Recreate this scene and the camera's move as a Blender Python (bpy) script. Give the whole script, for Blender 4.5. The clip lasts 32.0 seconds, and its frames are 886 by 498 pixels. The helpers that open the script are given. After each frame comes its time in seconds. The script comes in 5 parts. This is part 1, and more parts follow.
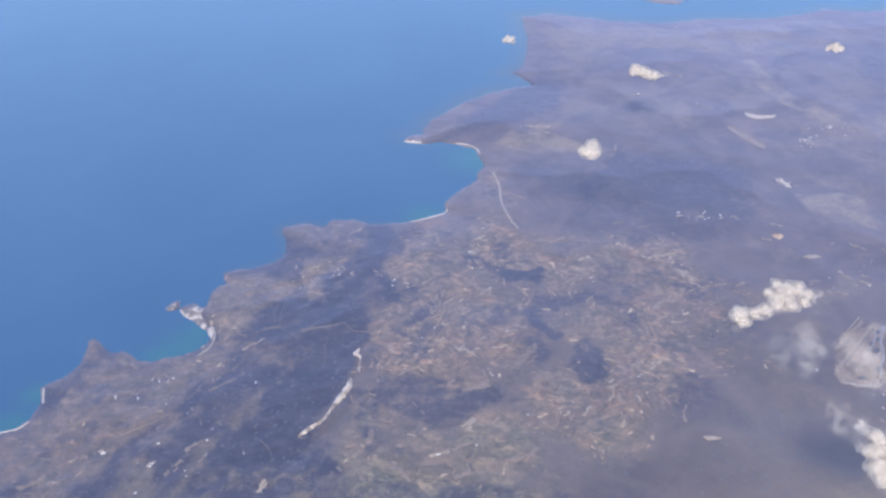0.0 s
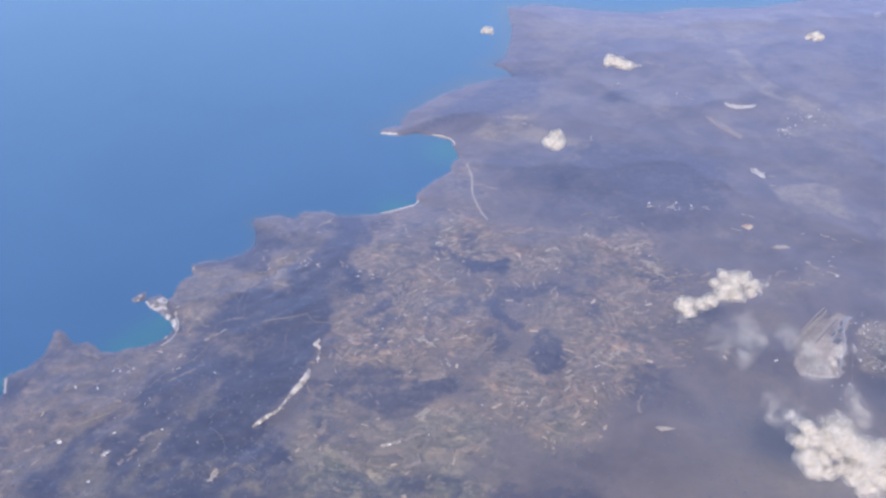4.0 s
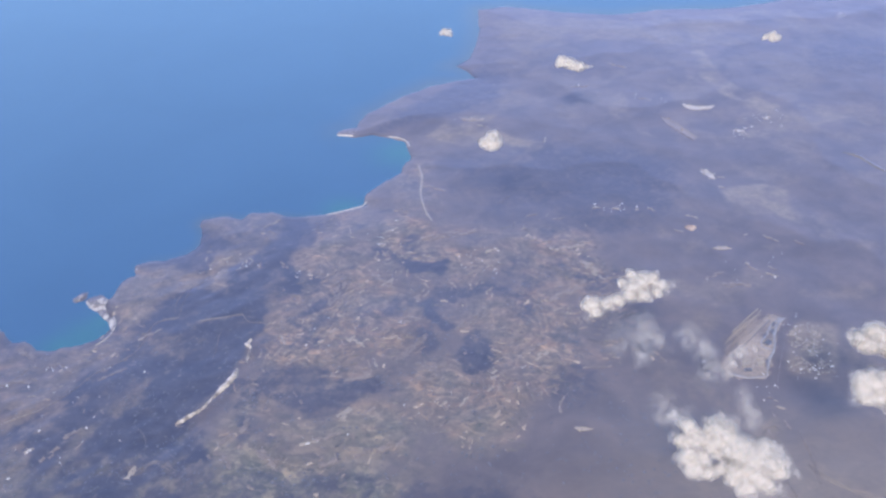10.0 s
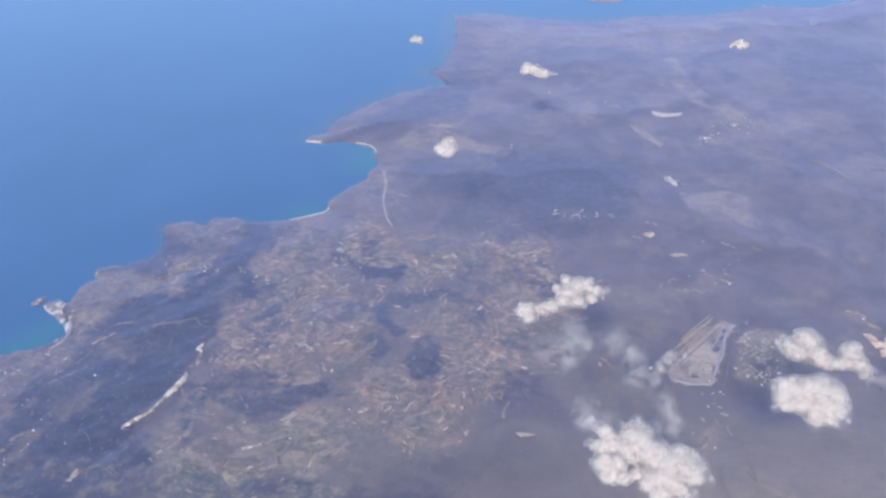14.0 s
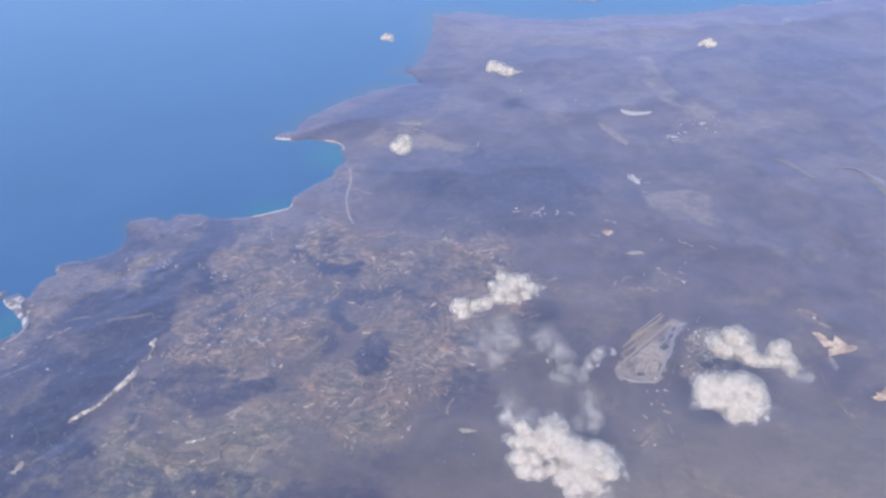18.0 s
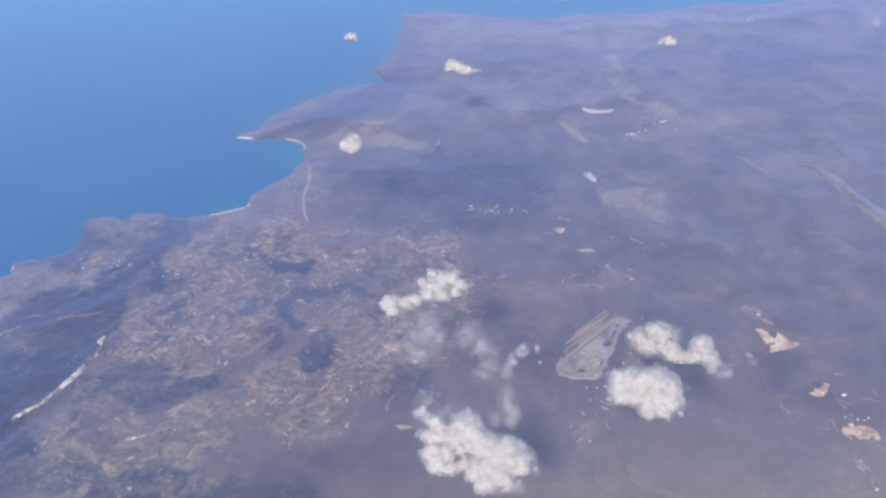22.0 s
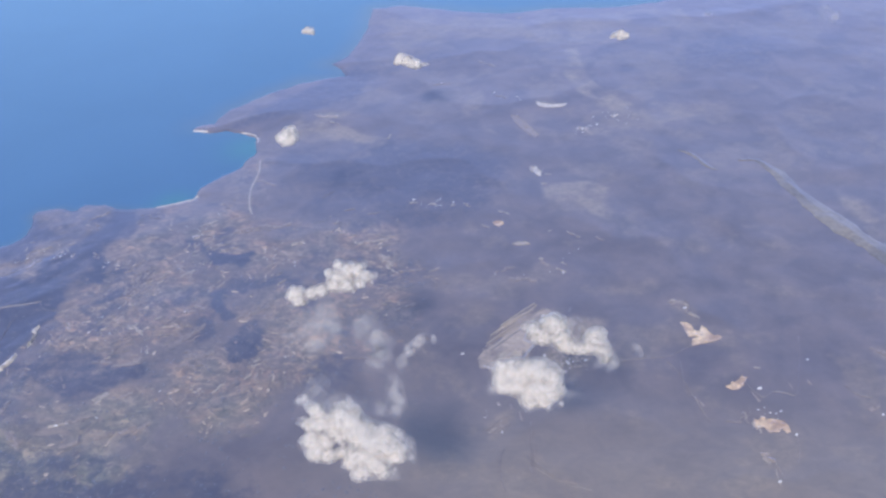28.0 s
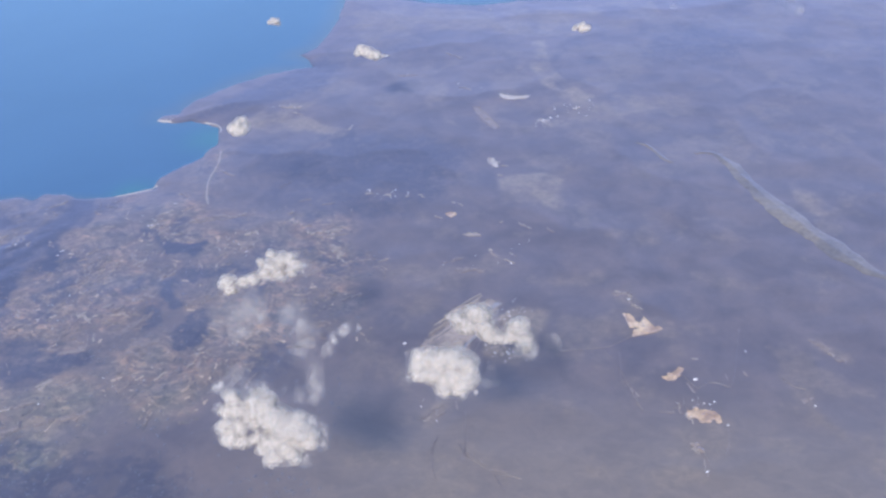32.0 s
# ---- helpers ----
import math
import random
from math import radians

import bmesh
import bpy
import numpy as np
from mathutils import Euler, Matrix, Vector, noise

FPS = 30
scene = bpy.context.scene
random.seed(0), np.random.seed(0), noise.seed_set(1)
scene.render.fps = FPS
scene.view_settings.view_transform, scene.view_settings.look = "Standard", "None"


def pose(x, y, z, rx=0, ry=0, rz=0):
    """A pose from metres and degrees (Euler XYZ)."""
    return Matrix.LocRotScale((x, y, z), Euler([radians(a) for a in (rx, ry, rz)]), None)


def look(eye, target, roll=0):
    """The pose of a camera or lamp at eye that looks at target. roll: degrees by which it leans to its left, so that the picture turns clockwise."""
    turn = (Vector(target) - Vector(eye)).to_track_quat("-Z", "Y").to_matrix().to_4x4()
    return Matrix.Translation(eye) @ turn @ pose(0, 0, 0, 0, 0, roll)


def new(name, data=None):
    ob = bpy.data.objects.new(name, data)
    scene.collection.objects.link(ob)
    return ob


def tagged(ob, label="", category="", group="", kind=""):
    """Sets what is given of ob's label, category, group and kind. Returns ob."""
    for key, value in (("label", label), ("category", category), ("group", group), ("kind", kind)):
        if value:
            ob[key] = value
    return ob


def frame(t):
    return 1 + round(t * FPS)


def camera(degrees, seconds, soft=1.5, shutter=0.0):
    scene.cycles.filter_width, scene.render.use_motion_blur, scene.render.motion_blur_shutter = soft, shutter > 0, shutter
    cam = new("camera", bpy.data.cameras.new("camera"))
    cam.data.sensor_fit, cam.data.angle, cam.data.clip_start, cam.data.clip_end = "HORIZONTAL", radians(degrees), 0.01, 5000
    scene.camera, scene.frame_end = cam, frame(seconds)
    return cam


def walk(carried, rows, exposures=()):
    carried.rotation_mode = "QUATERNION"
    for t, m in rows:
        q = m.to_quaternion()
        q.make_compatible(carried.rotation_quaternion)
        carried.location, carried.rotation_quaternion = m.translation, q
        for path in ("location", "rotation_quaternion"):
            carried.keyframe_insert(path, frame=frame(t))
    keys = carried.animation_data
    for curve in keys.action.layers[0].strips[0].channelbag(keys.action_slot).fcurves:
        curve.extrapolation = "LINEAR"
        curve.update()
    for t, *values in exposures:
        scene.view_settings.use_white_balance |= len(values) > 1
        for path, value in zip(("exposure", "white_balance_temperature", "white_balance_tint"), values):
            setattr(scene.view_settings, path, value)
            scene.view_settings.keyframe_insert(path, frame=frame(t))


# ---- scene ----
cam = camera(50.0, 32.0, soft=2.7)
PATH = [
    (0.0, 0.00, 0.00, 988.00, 55.161, -0.007, 0.730),
    (0.5, 11.83, -0.19, 987.80, 55.249, 0.070, 0.995),
    (1.0, 23.67, -0.38, 987.60, 55.279, 0.074, 1.249),
    (1.5, 35.50, -0.57, 987.41, 55.199, 0.261, 1.489),
    (2.0, 47.34, -0.75, 987.21, 55.200, 0.741, 1.623),
    (2.5, 59.18, -0.93, 987.01, 55.078, 0.914, 1.654),
    (3.0, 71.02, -1.11, 986.82, 54.922, 0.958, 1.573),
    (3.5, 82.86, -1.29, 986.62, 54.724, 0.758, 1.535),
    (5.5, 130.24, -1.97, 985.85, 54.749, 1.042, 2.107),
    (6.0, 142.09, -2.14, 985.66, 54.514, 1.027, 2.162),
    (6.5, 153.93, -2.30, 985.47, 54.400, 1.113, 2.157),
    (7.0, 165.78, -2.46, 985.27, 54.427, 1.048, 2.237),
    (7.5, 177.64, -2.62, 985.08, 54.456, 0.965, 2.256),
    (8.0, 189.49, -2.77, 984.89, 54.649, 0.929, 2.344),
    (8.5, 201.34, -2.92, 984.71, 54.849, 1.015, 2.469),
    (9.0, 213.20, -3.07, 984.52, 54.933, 1.226, 2.637),
    (9.5, 225.05, -3.22, 984.33, 54.958, 1.402, 2.733),
    (10.0, 236.91, -3.36, 984.14, 54.930, 1.493, 2.690),
    (10.5, 248.77, -3.51, 983.95, 54.841, 1.383, 2.800),
    (11.0, 260.63, -3.65, 983.77, 54.968, 1.511, 2.782),
    (11.5, 272.49, -3.78, 983.58, 55.155, 1.591, 2.804),
    (12.0, 284.36, -3.92, 983.40, 55.342, 1.496, 2.985),
    (12.5, 296.22, -4.05, 983.21, 55.253, 1.445, 3.156),
    (13.0, 308.09, -4.18, 983.03, 55.252, 1.456, 3.285),
    (13.5, 319.95, -4.31, 982.84, 55.376, 1.609, 3.331),
    (14.0, 331.82, -4.43, 982.66, 55.384, 1.669, 3.358),
    (14.5, 343.69, -4.55, 982.48, 55.290, 1.706, 3.361),
    (16.5, 391.18, -5.02, 981.75, 55.385, 1.639, 3.522),
    (17.0, 403.06, -5.13, 981.57, 55.371, 1.761, 3.618),
    (17.5, 414.94, -5.23, 981.40, 55.388, 1.787, 3.814),
    (18.0, 426.82, -5.34, 981.22, 55.326, 1.828, 4.051),
    (18.5, 438.70, -5.44, 981.04, 55.166, 1.993, 4.208),
    (19.0, 450.58, -5.54, 980.86, 54.937, 2.076, 4.181),
    (19.5, 462.46, -5.64, 980.69, 54.809, 2.039, 4.179),
    (20.0, 474.34, -5.73, 980.51, 54.822, 1.968, 4.225),
    (20.5, 486.23, -5.82, 980.33, 54.846, 2.062, 4.048),
    (21.0, 498.12, -5.91, 980.16, 54.943, 2.060, 3.920),
    (21.5, 510.00, -6.00, 979.98, 55.166, 2.165, 3.973),
    (22.0, 521.89, -6.09, 979.81, 55.302, 2.120, 4.208),
    (22.5, 533.78, -6.17, 979.64, 55.343, 2.219, 4.192),
    (23.0, 545.67, -6.25, 979.46, 55.484, 2.361, 4.176),
    (23.5, 557.57, -6.32, 979.29, 55.654, 2.388, 4.372),
    (24.0, 569.46, -6.40, 979.12, 55.575, 2.439, 4.494),
    (24.5, 581.36, -6.47, 978.95, 55.459, 2.354, 4.651),
    (25.0, 593.25, -6.54, 978.78, 55.254, 2.215, 4.719),
    (25.5, 605.15, -6.61, 978.61, 55.236, 2.317, 4.747),
    (27.5, 652.76, -6.85, 977.93, 55.142, 2.401, 5.203),
    (28.0, 664.66, -6.91, 977.77, 55.034, 2.508, 5.187),
    (28.5, 676.57, -6.96, 977.60, 55.067, 2.444, 5.296),
    (29.0, 688.48, -7.01, 977.44, 55.018, 2.486, 5.213),
    (29.5, 700.39, -7.06, 977.27, 54.942, 2.366, 5.212),
    (30.0, 712.30, -7.10, 977.11, 54.898, 2.351, 5.284),
    (30.5, 724.21, -7.15, 976.94, 55.038, 2.596, 5.319),
    (31.0, 736.12, -7.19, 976.78, 55.018, 2.697, 5.442),
    (31.5, 748.03, -7.22, 976.61, 54.758, 2.585, 5.484),
    (32.0, 759.95, -7.26, 976.45, 54.595, 2.388, 5.600),
]
walk(cam, [(t, pose(x, y, z, rx, ry, rz)) for t, x, y, z, rx, ry, rz in PATH], [(0.0, 0.90, 6330, 15), (13.0, 0.86, 6110, 15), (32.0, 0.80, 6000, 14)])

# ---- daylight: hazy midday sun behind the camera, deep blue sky ----
SUN_ELEVATION, SUN_AZIMUTH = radians(44), radians(191)
world = bpy.data.worlds.new("sky")
scene.world = world
world.use_nodes = True
sky = world.node_tree.nodes.new("ShaderNodeTexSky")
sky.sky_type, sky.sun_disc = "NISHITA", False
sky.sun_elevation, sky.sun_rotation = SUN_ELEVATION, SUN_AZIMUTH
sky.altitude, sky.air_density, sky.dust_density, sky.ozone_density = 0, 1.0, 1.6, 3.0
world.node_tree.links.new(sky.outputs[0], world.node_tree.nodes["Background"].inputs[0])
world.node_tree.nodes["Background"].inputs[1].default_value = 0.15
sun = new("sun", bpy.data.lights.new("sun", "SUN"))
sun.data.energy, sun.data.angle, sun.data.color = 1.68, radians(9), (1.0, 0.91, 0.79)
sun.matrix_world = look((0, 0, 0), (-math.sin(SUN_AZIMUTH) * math.cos(SUN_ELEVATION), -math.cos(SUN_AZIMUTH) * math.cos(SUN_ELEVATION), -math.sin(SUN_ELEVATION)))

# ---- plan: outlines of shores, regions and features, in metres ----
SHORE_NEAR = [(-1035, 861), (-817, 899), (-712, 926), (-642, 951), (-623, 959), (-610, 976), (-606, 1012), (-617, 1046), (-592, 1070), (-574, 1099), (-577, 1144), (-580, 1168), (-560, 1144), (-538, 1122), (-515, 1129), (-488, 1107), (-461, 1106)]
SHORE_MID = [(-424, 1118), (-400, 1135), (-386, 1154), (-394, 1188), (-418, 1217), (-441, 1225), (-452, 1240), (-435, 1250), (-414, 1241), (-407, 1281), (-393, 1313), (-401, 1336), (-370, 1352), (-332, 1361), (-303, 1391), (-301, 1436), (-318, 1469), (-316, 1488), (-275, 1500), (-244, 1483), (-227, 1509), (-190, 1513), (-146, 1498)]
SHORE_BAY = [(-86, 1507), (-45, 1523), (-13, 1539), (-17, 1572), (11, 1619), (43, 1659), (64, 1719), (59, 1761), (45, 1796), (15, 1818), (-28, 1825), (-71, 1820), (-109, 1827), (-103, 1847), (-81, 1861)]
SHORE_FAR = [(-70, 1861), (-48, 1933), (6, 1997), (87, 2073), (190, 2113), (176, 2153), (140, 2187), (175, 2228), (194, 2329), (194, 2466), (191, 2563), (277, 2586), (424, 2538), (565, 2516), (706, 2554), (861, 2557), (973, 2587), (1056, 2628), (1182, 2613), (1447, 2725)]
ISLETS = [[(-475, 1235), (-472, 1247), (-465, 1255), (-460, 1260), (-459, 1247), (-463, 1234)], [(551, 2706), (619, 2716), (668, 2694), (643, 2666), (580, 2679)]]
FARMLAND = [(-214, 1386), (-106, 1451), (30, 1500), (208, 1464), (409, 1421), (466, 1272), (477, 1115), (386, 1039), (290, 1014), (252, 924), (150, 839), (2, 769), (-143, 793), (-180, 858), (-159, 951), (-136, 1056), (-131, 1161), (-154, 1279)]
COASTFARM = [(-309, 1412), (-172, 1488), (-157, 1311), (-187, 1218), (-293, 1187), (-385, 1104), (-496, 1003), (-579, 914), (-647, 852), (-682, 934), (-578, 1050), (-469, 1090), (-385, 1144), (-391, 1308)]
VALLEY = [(-146, 1175), (-127, 1107), (-152, 1044), (-191, 951), (-159, 951), (-161, 858), (-215, 793), (-338, 791), (-340, 866), (-297, 960), (-238, 1055), (-187, 1133)]
DARKBELT = [(230, 1704), (384, 1803), (591, 1756), (636, 1578), (551, 1459), (450, 1421), (340, 1438), (189, 1493), (108, 1571), (113, 1680)]
COASTSOUTH = [(-643, 910), (-627, 948), (-598, 1000), (-580, 1067), (-554, 1094), (-488, 1112), (-423, 1102), (-384, 1123), (-328, 1093), (-372, 1039), (-428, 968), (-357, 947), (-352, 863), (-421, 814), (-600, 811)]
WOOD_VALLEY = [(-182, 1276), (-141, 1246), (-133, 1159), (-152, 1105), (-160, 1041), (-181, 982), (-214, 926), (-184, 885), (-165, 917), (-152, 876), (-180, 856), (-261, 884), (-307, 883), (-336, 843), (-356, 862), (-329, 913), (-291, 957), (-271, 1027), (-246, 1077), (-218, 1157), (-215, 1237)]
WOOD_COAST = [(-329, 1191), (-318, 1232), (-275, 1256), (-216, 1245), (-185, 1308), (-151, 1359), (-133, 1216), (-209, 1193), (-281, 1181), (-328, 1166)]
WOOD_HILL = [(-123, 1054), (-73, 1077), (-13, 1057), (5, 1033), (55, 1046), (84, 1020), (55, 984), (14, 961), (-9, 928), (-34, 960), (-75, 982), (-102, 1004), (-113, 961), (-63, 917), (-70, 900), (-110, 916), (-146, 958), (-149, 980), (-118, 1000)]
WOOD_COPSE = [(191, 1159), (227, 1166), (239, 1113), (235, 1062), (198, 1046), (174, 1085)]
WOOD_HOOK = [(76, 1350), (112, 1339), (152, 1345), (155, 1283), (139, 1222), (158, 1179), (191, 1163), (163, 1144), (129, 1176), (111, 1221), (131, 1252), (132, 1307), (87, 1311)]
WOOD_RIGHT = [(248, 1317), (267, 1359), (320, 1382), (308, 1335), (355, 1349), (347, 1287), (302, 1252), (257, 1267)]
WOOD_NORTH = [(320, 1458), (359, 1440), (378, 1405), (342, 1400), (310, 1421)]
WOOD_MID = [(-133, 1159), (-61, 1177), (11, 1202), (57, 1213), (38, 1188), (-25, 1164), (-86, 1143)]
WOOD_ARC = [(-34, 1311), (-19, 1292), (-16, 1252), (-31, 1216), (-79, 1174), (-114, 1154), (-119, 1163), (-85, 1191), (-44, 1233), (-30, 1264)]
WOOD_BAND = [(-2, 1401), (49, 1389), (88, 1350), (78, 1327), (44, 1360), (-2, 1379)]
WOOD_SOUTH = [(-194, 794), (-196, 930), (-172, 952), (-146, 890), (-145, 860), (-102, 845), (-9, 840), (68, 834), (125, 860), (190, 804)]
WOOD_CAPE = [(-155, 1516), (-99, 1487), (-94, 1431), (-126, 1360), (-88, 1310), (-93, 1247), (-138, 1216), (-158, 1309), (-154, 1394)]
WOODS = [(354, 1041, 42, 0.5), (284, 1200, 28, 0.4), (81, 1195, 20, 0.5), (-23, 1376, 32, 0.5), (-124, 1412, 39, 0.6), (-193, 1392, 33, 0.5)]
PIT_LARGE = [(888, 1170), (899, 1170), (906, 1161), (906, 1147), (915, 1150), (920, 1164), (926, 1156), (932, 1146), (935, 1139), (942, 1142), (948, 1136), (934, 1127), (916, 1121), (900, 1115), (903, 1131), (917, 1137), (919, 1144), (905, 1139), (898, 1137)]
PIT_SMALL = [(937, 1028), (948, 1034), (957, 1043), (962, 1051), (970, 1049), (967, 1041), (960, 1032), (956, 1024), (944, 1022)]
PIT_SOUTH = [(965, 965), (970, 962), (977, 968), (980, 962), (989, 965), (997, 963), (1004, 962), (1009, 953), (1011, 943), (1005, 940), (1000, 948), (995, 941), (989, 942), (982, 940), (977, 948), (972, 950), (965, 946), (964, 957)]
PIT_TRACK = [(963, 902), (970, 902), (976, 897), (977, 889), (971, 893), (966, 896)]
QUARRY_FAR = [(657, 1946), (673, 1935), (697, 1932), (726, 1938), (715, 1924), (683, 1918), (662, 1926)]
QUARRY_STRIP = [(601, 1882), (616, 1877), (641, 1835), (665, 1790), (654, 1780), (632, 1810), (613, 1848)]
SPOT_TAN = [(351, 940), (364, 944), (376, 940), (364, 935)]
SPOT_BARE = [(584, 1445), (594, 1452), (603, 1443), (594, 1433)]
SPOT_LINE = [(619, 1380), (641, 1388), (650, 1381), (630, 1374)]
PIT_WEST = [(656, 1659), (664, 1646), (671, 1628), (665, 1619), (655, 1640)]
CAPE_ROCK = [(-453, 1233), (-437, 1236), (-425, 1246), (-416, 1237), (-414, 1216), (-400, 1197), (-387, 1181), (-378, 1159), (-385, 1159), (-397, 1181), (-413, 1194), (-434, 1212)]
ISLET_ROCK = [(-479, 1241), (-471, 1243), (-464, 1255), (-463, 1245), (-469, 1231), (-476, 1234)]
BARE_SCRUB = [(671, 1582), (715, 1603), (759, 1608), (797, 1580), (795, 1524), (809, 1495), (827, 1440), (817, 1420), (791, 1457), (766, 1481), (740, 1509), (699, 1508), (674, 1533)]
BARE_TOWN = [(741, 1824), (785, 1903), (858, 1930), (947, 1945), (1042, 1932), (1015, 1878), (949, 1851), (893, 1818), (821, 1807), (772, 1799)]
BARE_STREAK = [(726, 2246), (758, 2258), (763, 2191), (777, 2092), (803, 2030), (837, 1959), (888, 1918), (834, 1892), (796, 1942), (758, 2000), (727, 2091)]
BARE_NORTH = [(494, 1985), (529, 2014), (544, 1971), (526, 1901), (551, 1835), (582, 1789), (536, 1804), (512, 1874), (490, 1914)]
BARE_COAST = [(76, 1809), (133, 1884), (246, 1902), (190, 1850), (346, 1776), (331, 1744), (202, 1763)]
BARE_AIR = [(571, 1249), (617, 1280), (667, 1331), (720, 1309), (684, 1268), (635, 1250), (586, 1226)]
BARE_FARNORTH = [(196, 2443), (347, 2513), (595, 2462), (794, 2496), (1044, 2549), (1063, 2396), (862, 2283), (735, 2270), (506, 2338), (308, 2233)]
BARE_EAST = [(1224, 1578), (1250, 1556), (1275, 1497), (1337, 1475), (1332, 1457), (1248, 1469), (1220, 1515)]
BARE_PITS = [(950, 925), (985, 937), (1019, 939), (1010, 888), (987, 858), (956, 837), (911, 816), (895, 838), (929, 854), (967, 866), (970, 886), (944, 909)]
BARE_CAPE = [(-394, 1275), (-382, 1325), (-322, 1334), (-257, 1359), (-176, 1410), (-156, 1372), (-231, 1304), (-301, 1239), (-329, 1178), (-359, 1153)]
BARE_PIT_NORTH = [(870, 1226), (897, 1230), (917, 1205), (915, 1184), (886, 1200)]
BARE_VILLAGE = [(699, 1154), (723, 1180), (773, 1171), (753, 1091), (728, 1048), (677, 1054), (678, 1089)]
BARE_FIELD_EAST = [(1159, 1139), (1182, 1117), (1217, 1089), (1210, 1072), (1182, 1084), (1162, 1108)]
BARE_FIELD_FAR = [(1112, 1023), (1146, 1014), (1143, 971), (1130, 980), (1116, 1000)]
BARE_UNDER = [(601, 932), (610, 955), (631, 966), (637, 946), (624, 928), (607, 919)]
BARE_RING = [(1008, 929), (1016, 934), (1015, 901), (1009, 878), (1003, 880), (1009, 906)]
BARE_RING_WEST = [(929, 986), (953, 992), (975, 983), (989, 970), (957, 959), (934, 963)]
BARE_MID = [(923, 1423), (956, 1440), (962, 1372), (930, 1361), (912, 1386)]
BARE_MID_EAST = [(1008, 1286), (1044, 1292), (1081, 1269), (1081, 1247), (1037, 1249)]
BARE_CROSS = [(653, 883), (676, 880), (707, 857), (730, 823), (708, 828), (674, 847)]
RIDGE_EAST = [(1058, 1686), (1094, 1686), (1116, 1653), (1135, 1603), (1159, 1536), (1187, 1476), (1215, 1428), (1241, 1377), (1268, 1337), (1291, 1307), (1338, 1270)]
RIDGE_SPUR = [(946, 1727), (972, 1711), (996, 1662), (1013, 1647)]
AIR_GROUND = [(680, 1197), (699, 1188), (685, 1174), (672, 1140), (666, 1111), (654, 1089), (644, 1063), (635, 1050), (606, 1048), (581, 1053), (575, 1071), (582, 1089), (601, 1110), (621, 1141), (642, 1171)]
RUNWAY_A = [(682, 1197), (662, 1174), (638, 1147), (614, 1120), (591, 1094)]
RUNWAY_B = [(655, 1182), (634, 1157), (608, 1127), (588, 1102)]
RUNWAY_C = [(673, 1183), (649, 1154), (623, 1125), (596, 1094)]
TAXI_MAIN = [(692, 1187), (679, 1165), (670, 1140), (664, 1114), (652, 1091), (644, 1070)]
TAXI_SIDE = [(683, 1182), (671, 1168), (658, 1143), (648, 1130), (648, 1117), (659, 1111)]
TAXI_CROSS = [(669, 1162), (671, 1143)]
TAXI_SOUTH = [(644, 1070), (639, 1055), (624, 1052), (606, 1052), (586, 1060)]
TAXI_LOOP = [(616, 1090), (610, 1073), (621, 1070), (630, 1090), (643, 1092)]
APRON = [(687, 1190), (699, 1188), (689, 1177), (680, 1172)]
BLOCK_A = [(632, 1087), (644, 1088), (641, 1075), (631, 1075)]
BLOCK_B = [(610, 1088), (624, 1092), (620, 1078), (607, 1075)]
ISLAND_A = [(679, 1178), (679, 1171), (675, 1165), (673, 1171)]
ISLAND_B = [(672, 1160), (674, 1154), (668, 1147), (666, 1153)]
ISLAND_C = [(660, 1135), (664, 1128), (657, 1120), (650, 1126)]
ISLAND_D = [(610, 1070), (621, 1069), (620, 1064), (610, 1064)]
ISLAND_E = [(646, 1089), (649, 1089), (644, 1074), (642, 1074)]
ISLAND_F = [(659, 1150), (660, 1146), (653, 1138), (653, 1143)]
BEACH_BAY = [(-81, 1507), (-61, 1515), (-40, 1527), (-18, 1539), (-12, 1552)]
BEACH_TOWN = [(57, 1773), (48, 1796), (31, 1810), (6, 1819)]
BEACH_COVE = [(-397, 1120), (-385, 1136), (-381, 1154), (-382, 1174), (-392, 1194)]
BEACH_WEST = [(-669, 938), (-643, 952), (-622, 959), (-609, 972)]
BEACH_SMALL = [(-601, 1010), (-608, 1028), (-613, 1043)]
BEACH_HEAD = [(-107, 1828), (-89, 1824), (-71, 1822)]
BEACH_CAPE = [(-453, 1235), (-440, 1219), (-430, 1211)]
BEACH_TIP = [(-410, 1198), (-400, 1190), (-391, 1183)]
CLIFF_LINE = [(-152, 1057), (-154, 1042), (-158, 1031), (-164, 1018), (-170, 1005), (-177, 988), (-184, 971), (-197, 959), (-207, 950), (-214, 940)]
CLIFF_NORTH = [(-145, 1127), (-149, 1116), (-141, 1106), (-142, 1076)]
SHOALS = [(-422, 1145), (-452, 1121), (44, 1751), (-54, 1527), (-633, 969), (-618, 1030), (-411, 1176)]
TOWNS_0 = [(720, 1121, 29, 48, 40), (702, 1071, 30, 17, 20), (761, 1818, 21, 19, 14), (820, 1874, 48, 24, 18), (-90, 1833, 25, 13, 16), (461, 1507, 43, 14, 11), (185, 1879, 36, 22, 12), (657, 1641, 22, 20, 7), (-434, 1065, 18, 6, 4), (-91, 1305, 20, 14, 7), (-413, 890, 11, 6, 4), (-356, 1062, 9, 4, 3), (-196, 1324, 20, 15, 5), (212, 1344, 40, 37, 22)]
